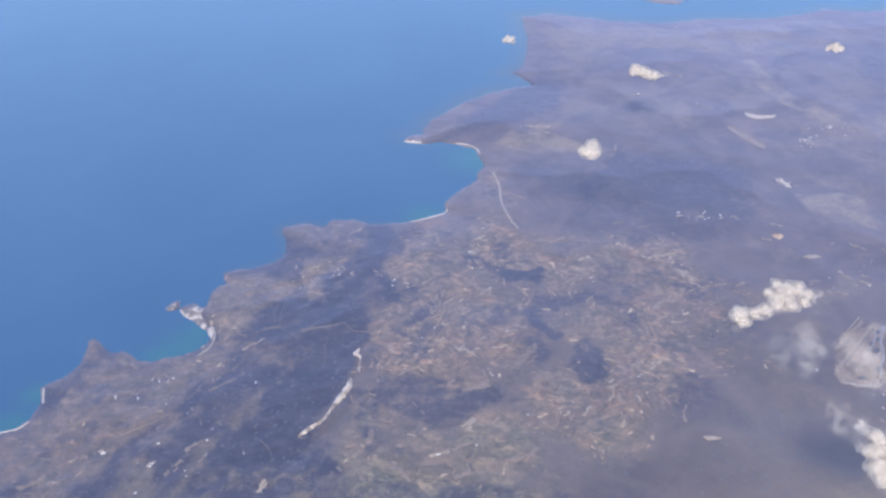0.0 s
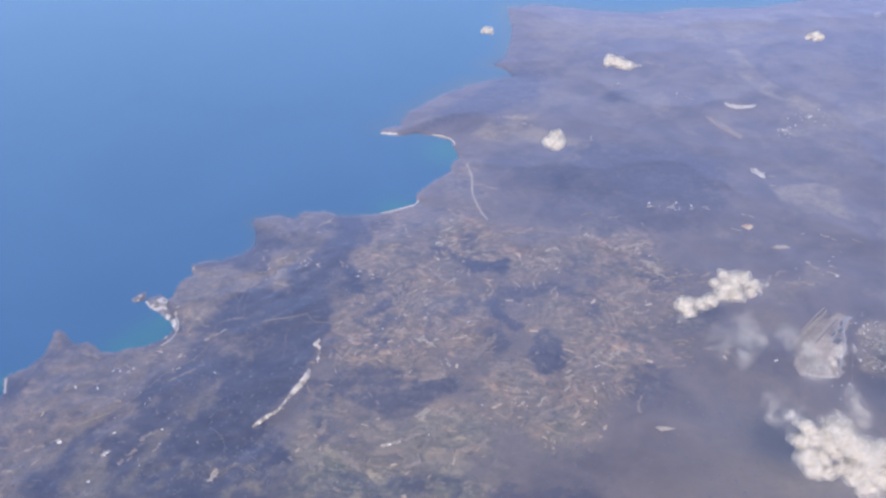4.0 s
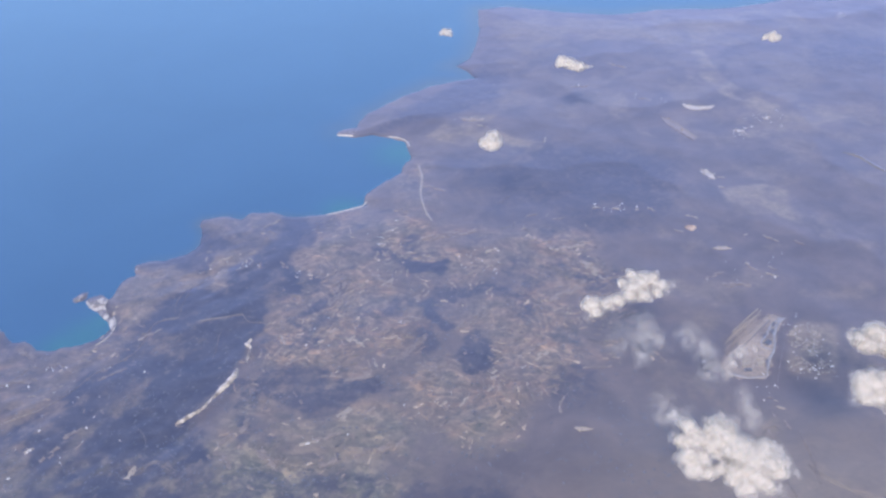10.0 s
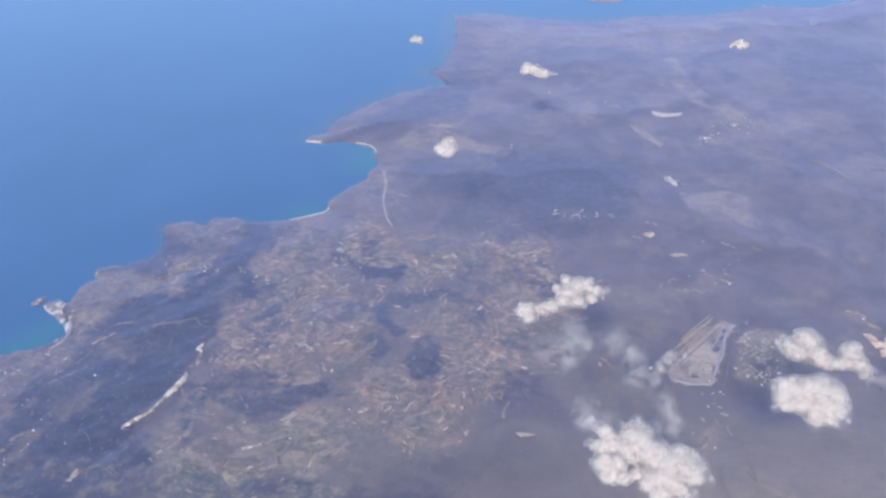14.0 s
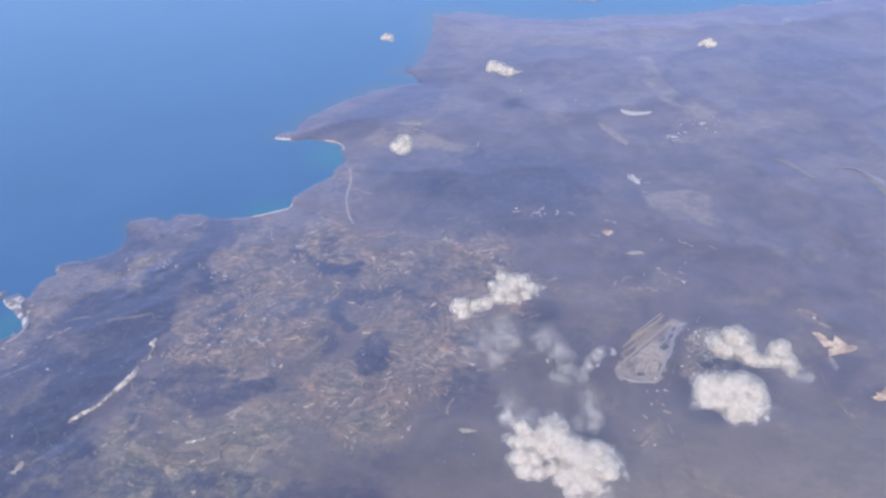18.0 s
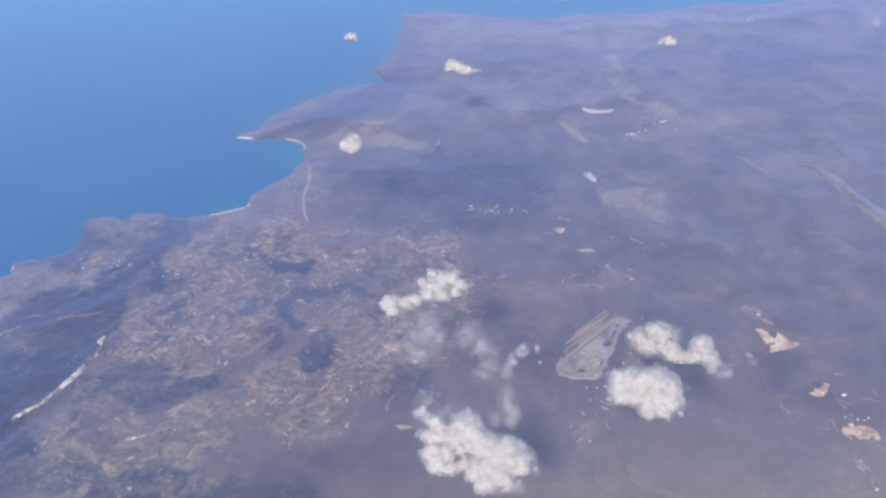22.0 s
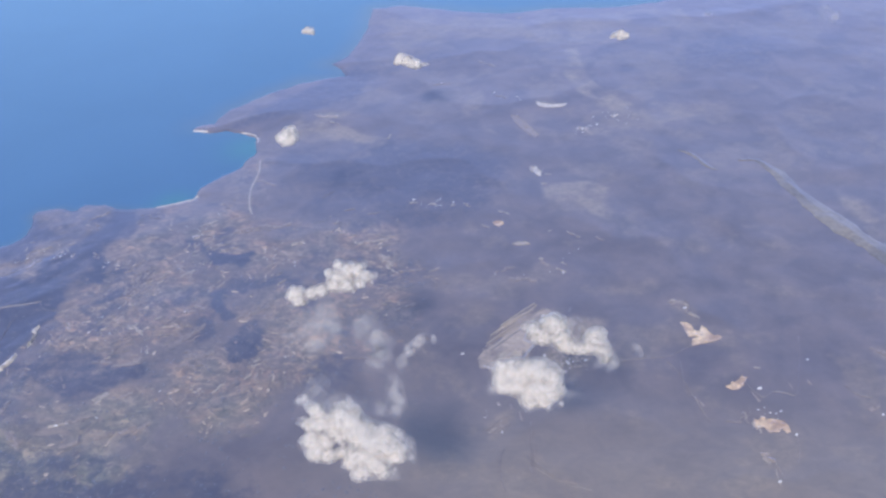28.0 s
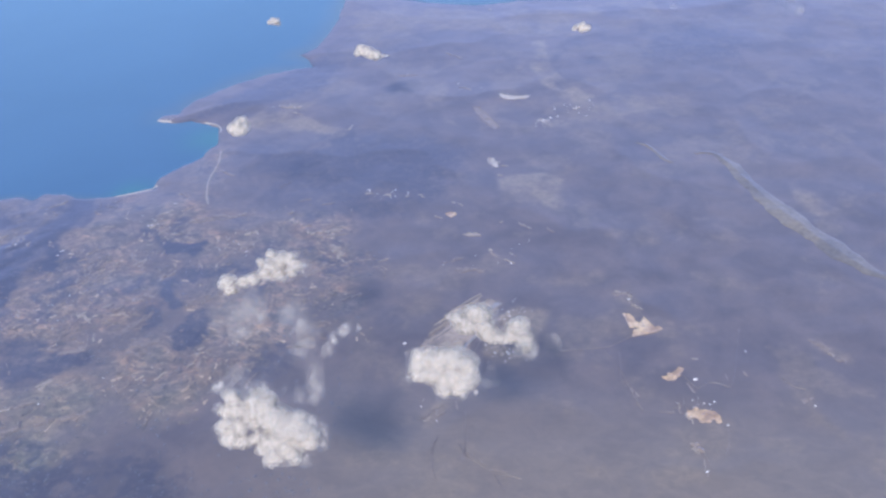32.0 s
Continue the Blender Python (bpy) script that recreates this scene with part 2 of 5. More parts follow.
TOWNS_1 = [(47, 1424, 63, 38, 14), (-322, 922, 58, 48, 8), (-388, 1002, 52, 58, 7), (-32, 910, 20, 13, 4), (157, 994, 49, 29, 10), (287, 1070, 10, 7, 3), (677, 1328, 58, 42, 9), (720, 1177, 31, 17, 10), (612, 949, 24, 29, 3), (987, 970, 27, 23, 7), (640, 1028, 16, 18, 6), (589, 1962, 51, 26, 6), (-250, 1315, 25, 35, 8), (-51, 1139, 54, 43, 8)]
TOWNS = TOWNS_0 + TOWNS_1
FIELDS_0 = [(20, 1122, 27, 7, -21, 3), (30, 1113, 18, 4, -30, 2), (74, 1132, 18, 5, 10, 3), (87, 1133, 16, 4, -28, 2), (36, 1039, 39, 10, 22, 1), (-6, 1043, 26, 6, 6, 1), (28, 965, 24, 10, 58, 2), (62, 971, 22, 7, 44, 1), (-18, 908, 20, 5, 20, 3), (10, 919, 40, 6, 17, 1), (101, 909, 39, 11, 34, 1), (59, 889, 26, 8, 38, 1), (14, 871, 28, 11, 26, 1), (58, 1073, 22, 5, -59, 2), (102, 1177, 37, 13, 13, 1), (-17, 1149, 19, 5, -10, 2)]
FIELDS_1 = [(48, 1153, 14, 4, 26, 2), (144, 1063, 47, 22, 9, 0), (134, 1040, 38, 18, 15, 0), (203, 1177, 69, 17, 41, 0), (234, 1018, 12, 4, 50, 3), (246, 1025, 24, 5, -95, 1), (241, 1053, 31, 7, 38, 2), (303, 1115, 39, 10, 27, 1), (278, 1097, 16, 6, 59, 2), (319, 1068, 31, 8, 14, 1), (393, 1070, 44, 5, 12, 1), (344, 1245, 46, 12, 36, 1), (375, 1266, 51, 9, 49, 1), (403, 1325, 42, 9, -49, 2), (412, 1301, 24, 7, -40, 2), (380, 1370, 50, 6, 7, 1)]
FIELDS_2 = [(396, 1398, 31, 6, 15, 1), (231, 1377, 23, 6, 18, 3), (201, 1352, 40, 7, -56, 1), (156, 1425, 104, 17, 13, 1), (50, 1284, 66, 11, -46, 1), (56, 1280, 29, 6, 56, 2), (116, 1245, 38, 13, 58, 1), (-29, 1250, 66, 18, 79, 0), (-180, 1470, 40, 6, 51, 2), (-240, 1353, 31, 8, 33, 2), (-239, 1305, 35, 9, 82, 1), (-195, 1369, 16, 6, 31, 2), (-129, 1328, 25, 6, -41, 1), (-219, 1148, 48, 8, 39, 1), (44, 1442, 34, 7, 31, 2), (120, 1595, 53, 6, -28, 1)]
FIELDS_3 = [(115, 1112, 66, 10, 55, 0), (-69, 1075, 20, 8, 43, 1), (-95, 1127, 22, 5, -53, 2), (14, 1130, 13, 4, 58, 3), (310, 1096, 28, 8, 47, 2), (449, 1195, 38, 8, 36, 1), (446, 1296, 58, 4, 10, 2), (402, 1327, 16, 9, 30, 2), (370, 1383, 62, 7, 18, 2), (-133, 912, 29, 15, 53, 0), (-114, 938, 29, 10, 81, 1), (-130, 875, 44, 11, -43, 0), (-69, 880, 38, 9, -39, 1), (196, 992, 19, 4, 55, 3), (164, 986, 14, 4, 32, 3), (335, 987, 36, 6, -97, 1)]
FIELDS_4 = [(-250, 851, 21, 9, 68, 3), (-515, 900, 23, 6, 25, 2), (-407, 890, 10, 8, 60, 3), (-342, 896, 15, 3, 56, 2), (-533, 855, 14, 6, 23, 2), (-483, 912, 8, 5, 22, 3), (685, 1068, 19, 15, 18, 1), (722, 1101, 21, 4, 24, 3), (708, 1140, 9, 4, -36, 3), (1174, 1110, 32, 11, -42, 1), (1196, 1085, 29, 8, -34, 2), (1134, 994, 17, 14, 19, 1), (606, 927, 18, 5, 31, 2), (624, 938, 17, 5, 42, 1), (710, 1074, 18, 8, -18, 1), (729, 1414, 29, 5, -36, 2)]
FIELDS_5 = [(687, 1423, 8, 5, 15, 3), (705, 1306, 17, 3, -49, 3), (641, 1276, 47, 9, -2, 1), (536, 2158, 49, 5, -33, 2), (601, 1482, 27, 5, -20, 2), (469, 1511, 12, 5, -21, 3), (502, 1503, 9, 5, 24, 3), (428, 1513, 15, 5, 6, 3), (650, 1650, 19, 7, -68, 3), (684, 1627, 11, 5, -19, 2), (676, 1591, 9, 4, -11, 2), (758, 1825, 22, 7, -39, 3), (826, 1880, 14, 6, 27, 3), (188, 1881, 46, 9, -8, 2), (211, 1852, 22, 6, -26, 2), (437, 2046, 40, 5, 8, 2)]
FIELDS_6 = [(576, 1975, 28, 5, -25, 2), (602, 2476, 12, 5, -4, 3), (343, 1785, 18, 6, -105, 2), (968, 949, 15, 5, -68, 3), (938, 959, 23, 4, -2, 1), (975, 1009, 19, 4, -68, 1), (956, 965, 19, 3, -85, 2), (888, 1220, 24, 4, 19, 1), (906, 1194, 21, 4, -46, 2), (990, 1068, 8, 4, -14, 2), (1058, 1043, 10, 3, -81, 2), (1028, 1034, 9, 3, -63, 1), (-499, 1096, 37, 9, -19, 0), (-431, 1067, 45, 8, -26, 0), (-484, 1029, 57, 10, 15, 0), (-538, 964, 40, 10, 32, 0)]
FIELDS_7 = [(-559, 943, 33, 10, 41, 0), (-358, 921, 34, 8, 40, 1), (-375, 882, 30, 8, 56, 1), (-557, 858, 31, 8, 44, 1), (-343, 1047, 45, 6, 33, 0), (-315, 1140, 40, 5, 37, 2), (968, 891, 11, 6, -58, 2), (978, 859, 29, 2, -87, 2), (964, 952, 15, 5, -81, 3), (893, 1221, 27, 5, -29, 2), (911, 1190, 17, 4, -55, 2), (711, 841, 22, 3, -9, 1), (897, 993, 20, 3, -62, 2), (637, 1008, 14, 3, -40, 2), (631, 974, 11, 3, -85, 1), (618, 939, 15, 3, -83, 2)]
FIELDS_8 = [(645, 956, 16, 3, -85, 1), (644, 989, 10, 3, -29, 2), (608, 925, 9, 3, -28, 1), (613, 980, 10, 3, -63, 2), (610, 1302, 37, 5, 34, 1), (676, 1329, 27, 5, -43, 2), (711, 1325, 17, 3, -37, 2), (636, 1275, 28, 3, 28, 1), (775, 1400, 22, 4, -41, 1), (531, 1506, 17, 4, -27, 2), (570, 1433, 19, 4, -38, 2), (307, 1491, 23, 5, 24, 1), (357, 1478, 27, 5, 16, 1)]
FIELDS = FIELDS_0 + FIELDS_1 + FIELDS_2 + FIELDS_3 + FIELDS_4 + FIELDS_5 + FIELDS_6 + FIELDS_7 + FIELDS_8
ROADS_0 = [([(81, 1690), (92, 1637), (94, 1570), (108, 1506), (122, 1472)], 3.0), ([(-279, 1196), (-281, 1222), (-279, 1246), (-279, 1269)], 1.08), ([(-196, 1081), (-196, 1107), (-200, 1135), (-198, 1146)], 1.15), ([(-243, 855), (-232, 869), (-221, 873), (-206, 865), (-186, 852)], 1.15), ([(-268, 934), (-251, 915), (-244, 891)], 1.01), ([(246, 1535), (257, 1551), (267, 1564)], 1.6), ([(858, 1080), (870, 1063), (882, 1029), (891, 999), (898, 975), (907, 956)], 1.95), ([(896, 999), (898, 986), (899, 975)], 1.95), ([(619, 882), (618, 865), (617, 848)], 1.21), ([(659, 937), (664, 894), (663, 854)], 1.21)]
ROADS_1 = [([(655, 883), (665, 864), (700, 840), (740, 829)], 1.21), ([(875, 1223), (904, 1223), (907, 1201), (899, 1191)], 1.65), ([(692, 1197), (685, 1140), (668, 1089), (653, 1043)], 1.4), ([(1064, 1147), (1049, 1077), (1039, 1031), (1030, 1014), (1021, 1018), (1010, 1021), (999, 1019), (988, 1008), (981, 1012), (973, 1025), (967, 1037)], 1.5), ([(879, 1082), (879, 1045), (878, 1018), (885, 1007)], 1.3), ([(963, 988), (962, 973), (952, 969), (945, 965)], 1.4), ([(1017, 941), (1016, 913), (1009, 886)], 1.4), ([(978, 890), (984, 872), (986, 856)], 1.3)]
ROADS_2 = [([(899, 1117), (872, 1097), (859, 1091), (791, 1078)], 1.6), ([(-277, 1183), (-303, 1177), (-315, 1167), (-318, 1148), (-319, 1121), (-324, 1101), (-334, 1085), (-356, 1065), (-373, 1047), (-387, 1019), (-405, 991), (-427, 968), (-464, 943), (-494, 910)], 1.9), ([(-288, 1196), (-293, 1219), (-290, 1243), (-285, 1259), (-260, 1288)], 1.3), ([(-522, 969), (-505, 1008), (-493, 1034), (-480, 1062)], 1.2), ([(-195, 853), (-224, 870), (-238, 853), (-249, 845)], 1.5), ([(-172, 1192), (-199, 1183), (-243, 1171)], 1.2), ([(-202, 1141), (-198, 1124), (-199, 1104)], 1.3), ([(-172, 1189), (-159, 1173), (-134, 1170)], 1.0)]
ROADS_3 = [([(624, 892), (620, 873), (622, 843), (627, 826), (629, 820)], 1.6), ([(659, 944), (660, 917), (662, 876), (660, 861), (663, 846)], 1.6), ([(593, 926), (604, 930), (611, 942), (626, 954), (631, 943), (628, 932)], 1.3), ([(662, 873), (673, 864), (701, 839), (717, 811)], 1.2), ([(1104, 1041), (1118, 1021), (1136, 1014)], 1.3)]
ROADS = ROADS_0 + ROADS_1 + ROADS_2 + ROADS_3
CLOUD_S = [(438, 695, 272, 8.5), (433, 686, 261, 9.0), (444, 688, 263, 10.1), (435, 673, 254, 10.0), (440, 663, 246, 10.0), (454, 660, 244, 7.8), (449, 672, 252, 8.9), (462, 697, 270, 10.1), (471, 691, 269, 11.3), (462, 684, 264, 9.0), (477, 682, 258, 13.5), (487, 679, 258, 14.5), (483, 666, 247, 13.4), (498, 671, 254, 14.4), (477, 656, 241, 7.7), (502, 657, 241, 12.2), (508, 674, 256, 11.2), (519, 669, 249, 11.2), (523, 663, 244, 8.9), (492, 649, 238, 10.0), (512, 650, 239, 7.7), (458, 680, 258, 7.3), (465, 665, 245, 6.6), (496, 661, 245, 10.0), (464, 674, 255, 5.6)]
CLOUD_R = [(631, 760, 275, 9.9), (641, 767, 277, 10.9), (653, 764, 276, 13.1), (667, 763, 277, 13.1), (681, 761, 275, 10.9), (633, 750, 267, 9.9), (648, 751, 266, 13.1), (665, 750, 265, 14.2), (682, 747, 266, 10.8), (657, 736, 259, 8.6), (673, 738, 257, 8.6), (684, 739, 260, 4.6)]
CLOUD_RA = [(666, 864, 248, 10.1), (681, 872, 250, 10.9), (690, 869, 249, 10.9), (692, 857, 244, 9.4), (701, 850, 239, 8.6), (712, 847, 238, 7.9), (725, 849, 238, 8.6), (736, 858, 243, 9.4), (730, 859, 246, 8.7), (741, 845, 238, 9.4), (745, 838, 232, 6.4), (673, 857, 243, 9.4)]
CLOUD_A = [(358, 932, 244, 9.1), (363, 924, 237, 7.3), (377, 934, 243, 8.1), (391, 936, 246, 9.1), (406, 943, 250, 8.7), (413, 953, 256, 9.9), (424, 960, 260, 10.0), (434, 961, 260, 8.7), (445, 953, 257, 7.5), (441, 944, 252, 6.9), (423, 944, 250, 9.4), (410, 966, 264, 6.3), (399, 958, 258, 5.7)]
CLOUD_B = [(222, 1414, 206, 8.7), (234, 1421, 210, 11.6), (232, 1411, 204, 11.6), (239, 1414, 206, 8.7), (235, 1431, 214, 5.8)]
CLOUD_C = [(374, 1824, 172, 9.5), (384, 1819, 170, 11.9), (397, 1813, 167, 11.9), (410, 1809, 165, 9.5), (424, 1811, 166, 4.8), (370, 1816, 168, 7.1)]
CLOUD_D = [(121, 2060, 140, 8.0), (129, 2057, 139, 8.0), (114, 2055, 138, 4.0)]
CLOUD_E = [(834, 1976, 161, 9.2), (843, 1972, 159, 7.9), (821, 1972, 159, 5.2), (835, 1967, 156, 5.2)]
WISPS_A = [(392, 840, 260, 17.3), (412, 847, 263, 18.6), (428, 843, 261, 14.6), (412, 828, 252, 13.3), (459, 846, 262, 11.9), (473, 837, 256, 15.9), (488, 820, 245, 15.9), (474, 813, 241, 11.9)]
WISPS_ARC = [(509, 828, 226, 6.7), (515, 838, 232, 6.0), (522, 846, 237, 6.0), (532, 852, 241, 7.4), (542, 851, 240, 5.4)]
WISPS_S = [(506, 757, 254, 12.5), (515, 745, 247, 13.7), (517, 737, 241, 8.7), (417, 749, 251, 12.5), (422, 739, 244, 8.8), (443, 734, 241, 12.5), (471, 737, 242, 10.0), (495, 736, 241, 8.7)]
WISPS_R = [(741, 806, 258, 7.9), (753, 801, 254, 5.9), (778, 819, 266, 5.3), (782, 812, 261, 4.0), (705, 773, 236, 9.1)]
WISPS_FAR = [(1320, 2194, 122, 20.7), (1344, 2183, 116, 14.8), (1057, 2202, 121, 11.5)]
WISPS_RA = [(676, 874, 246, 13.7), (689, 878, 248, 12.3), (682, 865, 240, 12.3), (670, 867, 242, 8.9), (696, 866, 241, 9.6), (752, 841, 223, 6.2)]
OPEN_CAPE = [(-400, 1329), (-338, 1338), (-261, 1291), (-276, 1267), (-318, 1235), (-325, 1172), (-370, 1147), (-399, 1196), (-418, 1256), (-406, 1288)]
OPEN_SHORE = [(-663, 917), (-597, 996), (-560, 1033), (-554, 1090), (-574, 1150), (-543, 1123), (-514, 1131), (-473, 1098), (-425, 1099), (-387, 1126), (-379, 1168), (-331, 1155), (-337, 1101), (-378, 1049), (-407, 1000), (-436, 954), (-470, 910), (-506, 879), (-541, 848), (-623, 825)]
OPEN_TERRACE = [(-267, 1365), (-235, 1392), (-189, 1384), (-191, 1358), (-226, 1324), (-221, 1268), (-249, 1275)]
OPEN_WEST = [(-553, 783), (-560, 858), (-556, 888), (-509, 910), (-474, 921), (-468, 880), (-504, 849), (-502, 784)]
OPEN_GLEN = [(-388, 814), (-368, 882), (-350, 934), (-327, 945), (-329, 913), (-340, 862), (-343, 814)]
OPEN_BROWN = [(-433, 794), (-457, 895), (-400, 886), (-379, 842), (-382, 795)]
OPEN_HEAD = [(-322, 1483), (-250, 1504), (-165, 1515), (-147, 1430), (-195, 1393), (-237, 1401), (-305, 1445)]
OPEN_RISE = [(-333, 1002), (-290, 1039), (-227, 1065), (-209, 1090), (-240, 1040), (-273, 991), (-307, 957), (-334, 967)]
SHEDS_WEST = [(900, 1207), (984, 1026), (969, 950), (976, 967), (1005, 981), (1017, 937), (979, 852), (1065, 1093), (827, 1879), (648, 1648), (427, 1523), (473, 1520), (504, 1514), (433, 2050), (559, 1994), (743, 1104), (678, 1085), (636, 1059), (712, 1155), (739, 1076), (720, 1072), (716, 1109), (-407, 889), (-409, 885), (-481, 910), (-416, 839), (-197, 1325), (-395, 1326), (-453, 1060), (-442, 1059), (-463, 1019), (-496, 1019), (-342, 934), (-18, 906), (88, 1170), (35, 924), (-294, 1051), (1141, 980), (693, 1069), (711, 1072)]
SHEDS_EAST = [(553, 1085), (746, 1824), (756, 1821), (771, 1837), (787, 1842), (834, 1884), (857, 1914), (658, 1940), (478, 1526)]
SHEDS = SHEDS_WEST + SHEDS_EAST
MAQUIS = [(-744, 719), (-846, 903), (-638, 973), (-579, 1164), (-472, 1111), (-414, 1241), (-401, 1354), (-325, 1502), (-146, 1536), (-75, 1478), (-94, 1413), (-134, 1277), (-133, 1159), (-155, 1041), (-178, 960), (-160, 818), (-148, 731)]
WOOD_FAR = [(947, 2364), (1128, 2402), (1285, 2363), (1310, 2221), (1190, 2062), (1030, 2025), (956, 2092), (918, 2222)]
WOOD_FARTHER = [(290, 2406), (464, 2293), (604, 2257), (621, 2155), (454, 2090), (320, 2059), (264, 2188)]
WOOD_BELT = [(135, 1683), (320, 1845), (464, 1796), (579, 1760), (663, 1690), (647, 1581), (546, 1443), (401, 1404), (321, 1476), (216, 1455), (147, 1532)]
WOOD_HEADLAND = [(-51, 1811), (13, 1931), (135, 2078), (201, 2184), (277, 2134), (249, 1981), (142, 1892), (45, 1849)]
WOOD_GREEN = [(-115, 871), (-9, 860), (46, 868), (149, 856), (272, 846), (309, 795), (330, 693), (-10, 673)]
FARM_BAY = [(-115, 1445), (-56, 1516), (-4, 1588), (40, 1653), (63, 1722), (110, 1695), (124, 1606), (153, 1504), (228, 1448), (113, 1401), (-9, 1400)]


# ---- the lie of the land (1 unit = about 10 m, a 1:10 model of a coast seen from an airliner) ----
def lattice(ix, iy, seed):
    v = np.sin(ix * 127.1 + iy * 311.7 + seed * 74.7) * 43758.5453
    return v - np.floor(v)


def vnoise(x, y, seed):
    """Smooth value noise, 0 to 1."""
    ix, iy = np.floor(x), np.floor(y)
    fx, fy = x - ix, y - iy
    fx, fy = fx * fx * (3 - 2 * fx), fy * fy * (3 - 2 * fy)
    a = lattice(ix, iy, seed) * (1 - fx) + lattice(ix + 1, iy, seed) * fx
    b = lattice(ix, iy + 1, seed) * (1 - fx) + lattice(ix + 1, iy + 1, seed) * fx
    return a * (1 - fy) + b * fy


def fbm(x, y, size, octaves=4, seed=0, gain=0.5):
    """Fractal noise, about -1 to 1, with its largest forms size metres across."""
    total, amp, norm, s = 0, 1.0, 0.0, size
    for k in range(octaves):
        total = total + amp * (vnoise(x / s + 17.3 * k, y / s - 9.1 * k, seed + 5 * k) * 2 - 1)
        norm, amp, s = norm + amp, amp * gain, s / 2.07
    return total / norm


def signed(x, y, poly):
    """Metres to the outline of poly, positive inside."""
    x, y = np.asarray(x, float), np.asarray(y, float)
    best, inside = np.full(x.shape, 1e18), np.zeros(x.shape, bool)
    for (ax, ay), (bx, by) in zip(poly, poly[1:] + poly[:1]):
        dx, dy = bx - ax, by - ay
        t = np.clip(((x - ax) * dx + (y - ay) * dy) / (dx * dx + dy * dy + 1e-9), 0, 1)
        best = np.minimum(best, (x - ax - t * dx) ** 2 + (y - ay - t * dy) ** 2)
        if ay != by:
            inside ^= ((ay > y) != (by > y)) & (x < (bx - ax) * (y - ay) / (by - ay) + ax)
    return np.where(inside, 1, -1) * np.sqrt(best)


def soft(d, width):
    t = np.clip(d / width * 0.5 + 0.5, 0, 1)
    return t * t * (3 - 2 * t)


LAND = SHORE_NEAR + SHORE_MID + SHORE_BAY + SHORE_FAR + [(9000, 3300), (9000, -4000), (-5000, -4000), (-5000, 500)]


def height(x, y):
    """The ground's height over the sea; under the water it is negative."""
    d = signed(x, y, LAND)
    for islet in ISLETS:
        d = np.maximum(d, signed(x, y, islet))
    d = d + 8.5 * fbm(x, y, 32, 5, 3, 0.6)
    rise = np.clip(d, 0, 400)
    scrub = 1 - soft(signed(x, y, FARMLAND) + 40 * fbm(x, y, 150, 3, 8), 120)
    ridges = 1 - np.abs(fbm(x, y, 260, 3, 21, 0.42))
    hills = (4 + 4 * scrub * (1 - 0.9 * soft(y - 1600, 400))) * (ridges - 0.55) + 0.5 * fbm(x, y, 50, 2, 33)
    along, over = (x + y) * 0.7, (y - x) * 0.7
    spurs = 1 - 2 * np.abs(fbm(along * 0.5, over, 46, 4, 63, 0.5))
    coast = np.maximum(np.maximum(signed(x, y, COASTFARM), signed(x, y, VALLEY)), signed(x, y, COASTSOUTH))
    hills = hills + 2.0 * (spurs - 0.45) * soft(coast, 60)
    z = 1.2 * soft(d - 1, 3) + 0.02 * rise + np.clip(rise / 120, 0, 1) * (4 + hills)
    return np.where(d > 0, np.maximum(z, 0.25 + 0.02 * rise), np.maximum(d * 0.12, -12))


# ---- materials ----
HAZE_SHEEN = 0.64  # blue grazing sheen that stands in for distance haze


def material(name, rough=0.55, ior_level=1.9):
    m = bpy.data.materials.new(name)
    m.use_nodes = True
    b = m.node_tree.nodes["Principled BSDF"]
    b.inputs["Roughness"].default_value = rough
    b.inputs["Specular IOR Level"].default_value = 0.5
    b.inputs["IOR"].default_value = ior_level
    # imitated haze: every surface gets a blue tint that grows at low angles
    b.inputs["Sheen Weight"].default_value, b.inputs["Sheen Roughness"].default_value = HAZE_SHEEN, 0.50
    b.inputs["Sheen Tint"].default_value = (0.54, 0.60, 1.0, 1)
    return m, m.node_tree.nodes, m.node_tree.links, b


def ramp(n, l, fac, stops, interp="LINEAR"):
    r = n.new("ShaderNodeValToRGB")
    r.color_ramp.interpolation = interp
    while len(r.color_ramp.elements) < len(stops):
        r.color_ramp.elements.new(0.5)
    for e, (p, c) in zip(r.color_ramp.elements, stops):
        e.position, e.color = p, ((*c, 1) if len(c) == 3 else c)
    l.new(fac, r.inputs[0])
    return r.outputs[0]


def noise_tex(n, l, size, detail=6, rough=0.6, vector=None, distort=0.0):
    t = n.new("ShaderNodeTexNoise")
    t.inputs["Scale"].default_value, t.inputs["Detail"].default_value = 1.0 / size, detail
    t.inputs["Roughness"].default_value, t.inputs["Distortion"].default_value = rough, distort
    if vector:
        l.new(vector, t.inputs["Vector"])
    return t.outputs["Fac"]


def mix(n, l, fac, a, b, kind="MIX"):
    m = n.new("ShaderNodeMix")
    m.data_type, m.blend_type = "RGBA", kind
    for sock, v in ((m.inputs[0], fac), (m.inputs[6], a), (m.inputs[7], b)):
        if isinstance(v, (int, float)):
            sock.default_value = v
        elif isinstance(v, tuple):
            sock.default_value = (*v, 1)
        else:
            l.new(v, sock)
    return m.outputs[2]


def maths(n, l, op, a, b=0.0, clamp=False):
    m = n.new("ShaderNodeMath")
    m.operation, m.use_clamp = op, clamp
    for sock, v in zip(m.inputs, (a, b)):
        if isinstance(v, (int, float)):
            sock.default_value = v
        else:
            l.new(v, sock)
    return m.outputs[0]


def attribute(n, name):
    a = n.new("ShaderNodeAttribute")
    a.attribute_name = name
    return a.outputs["Fac"]


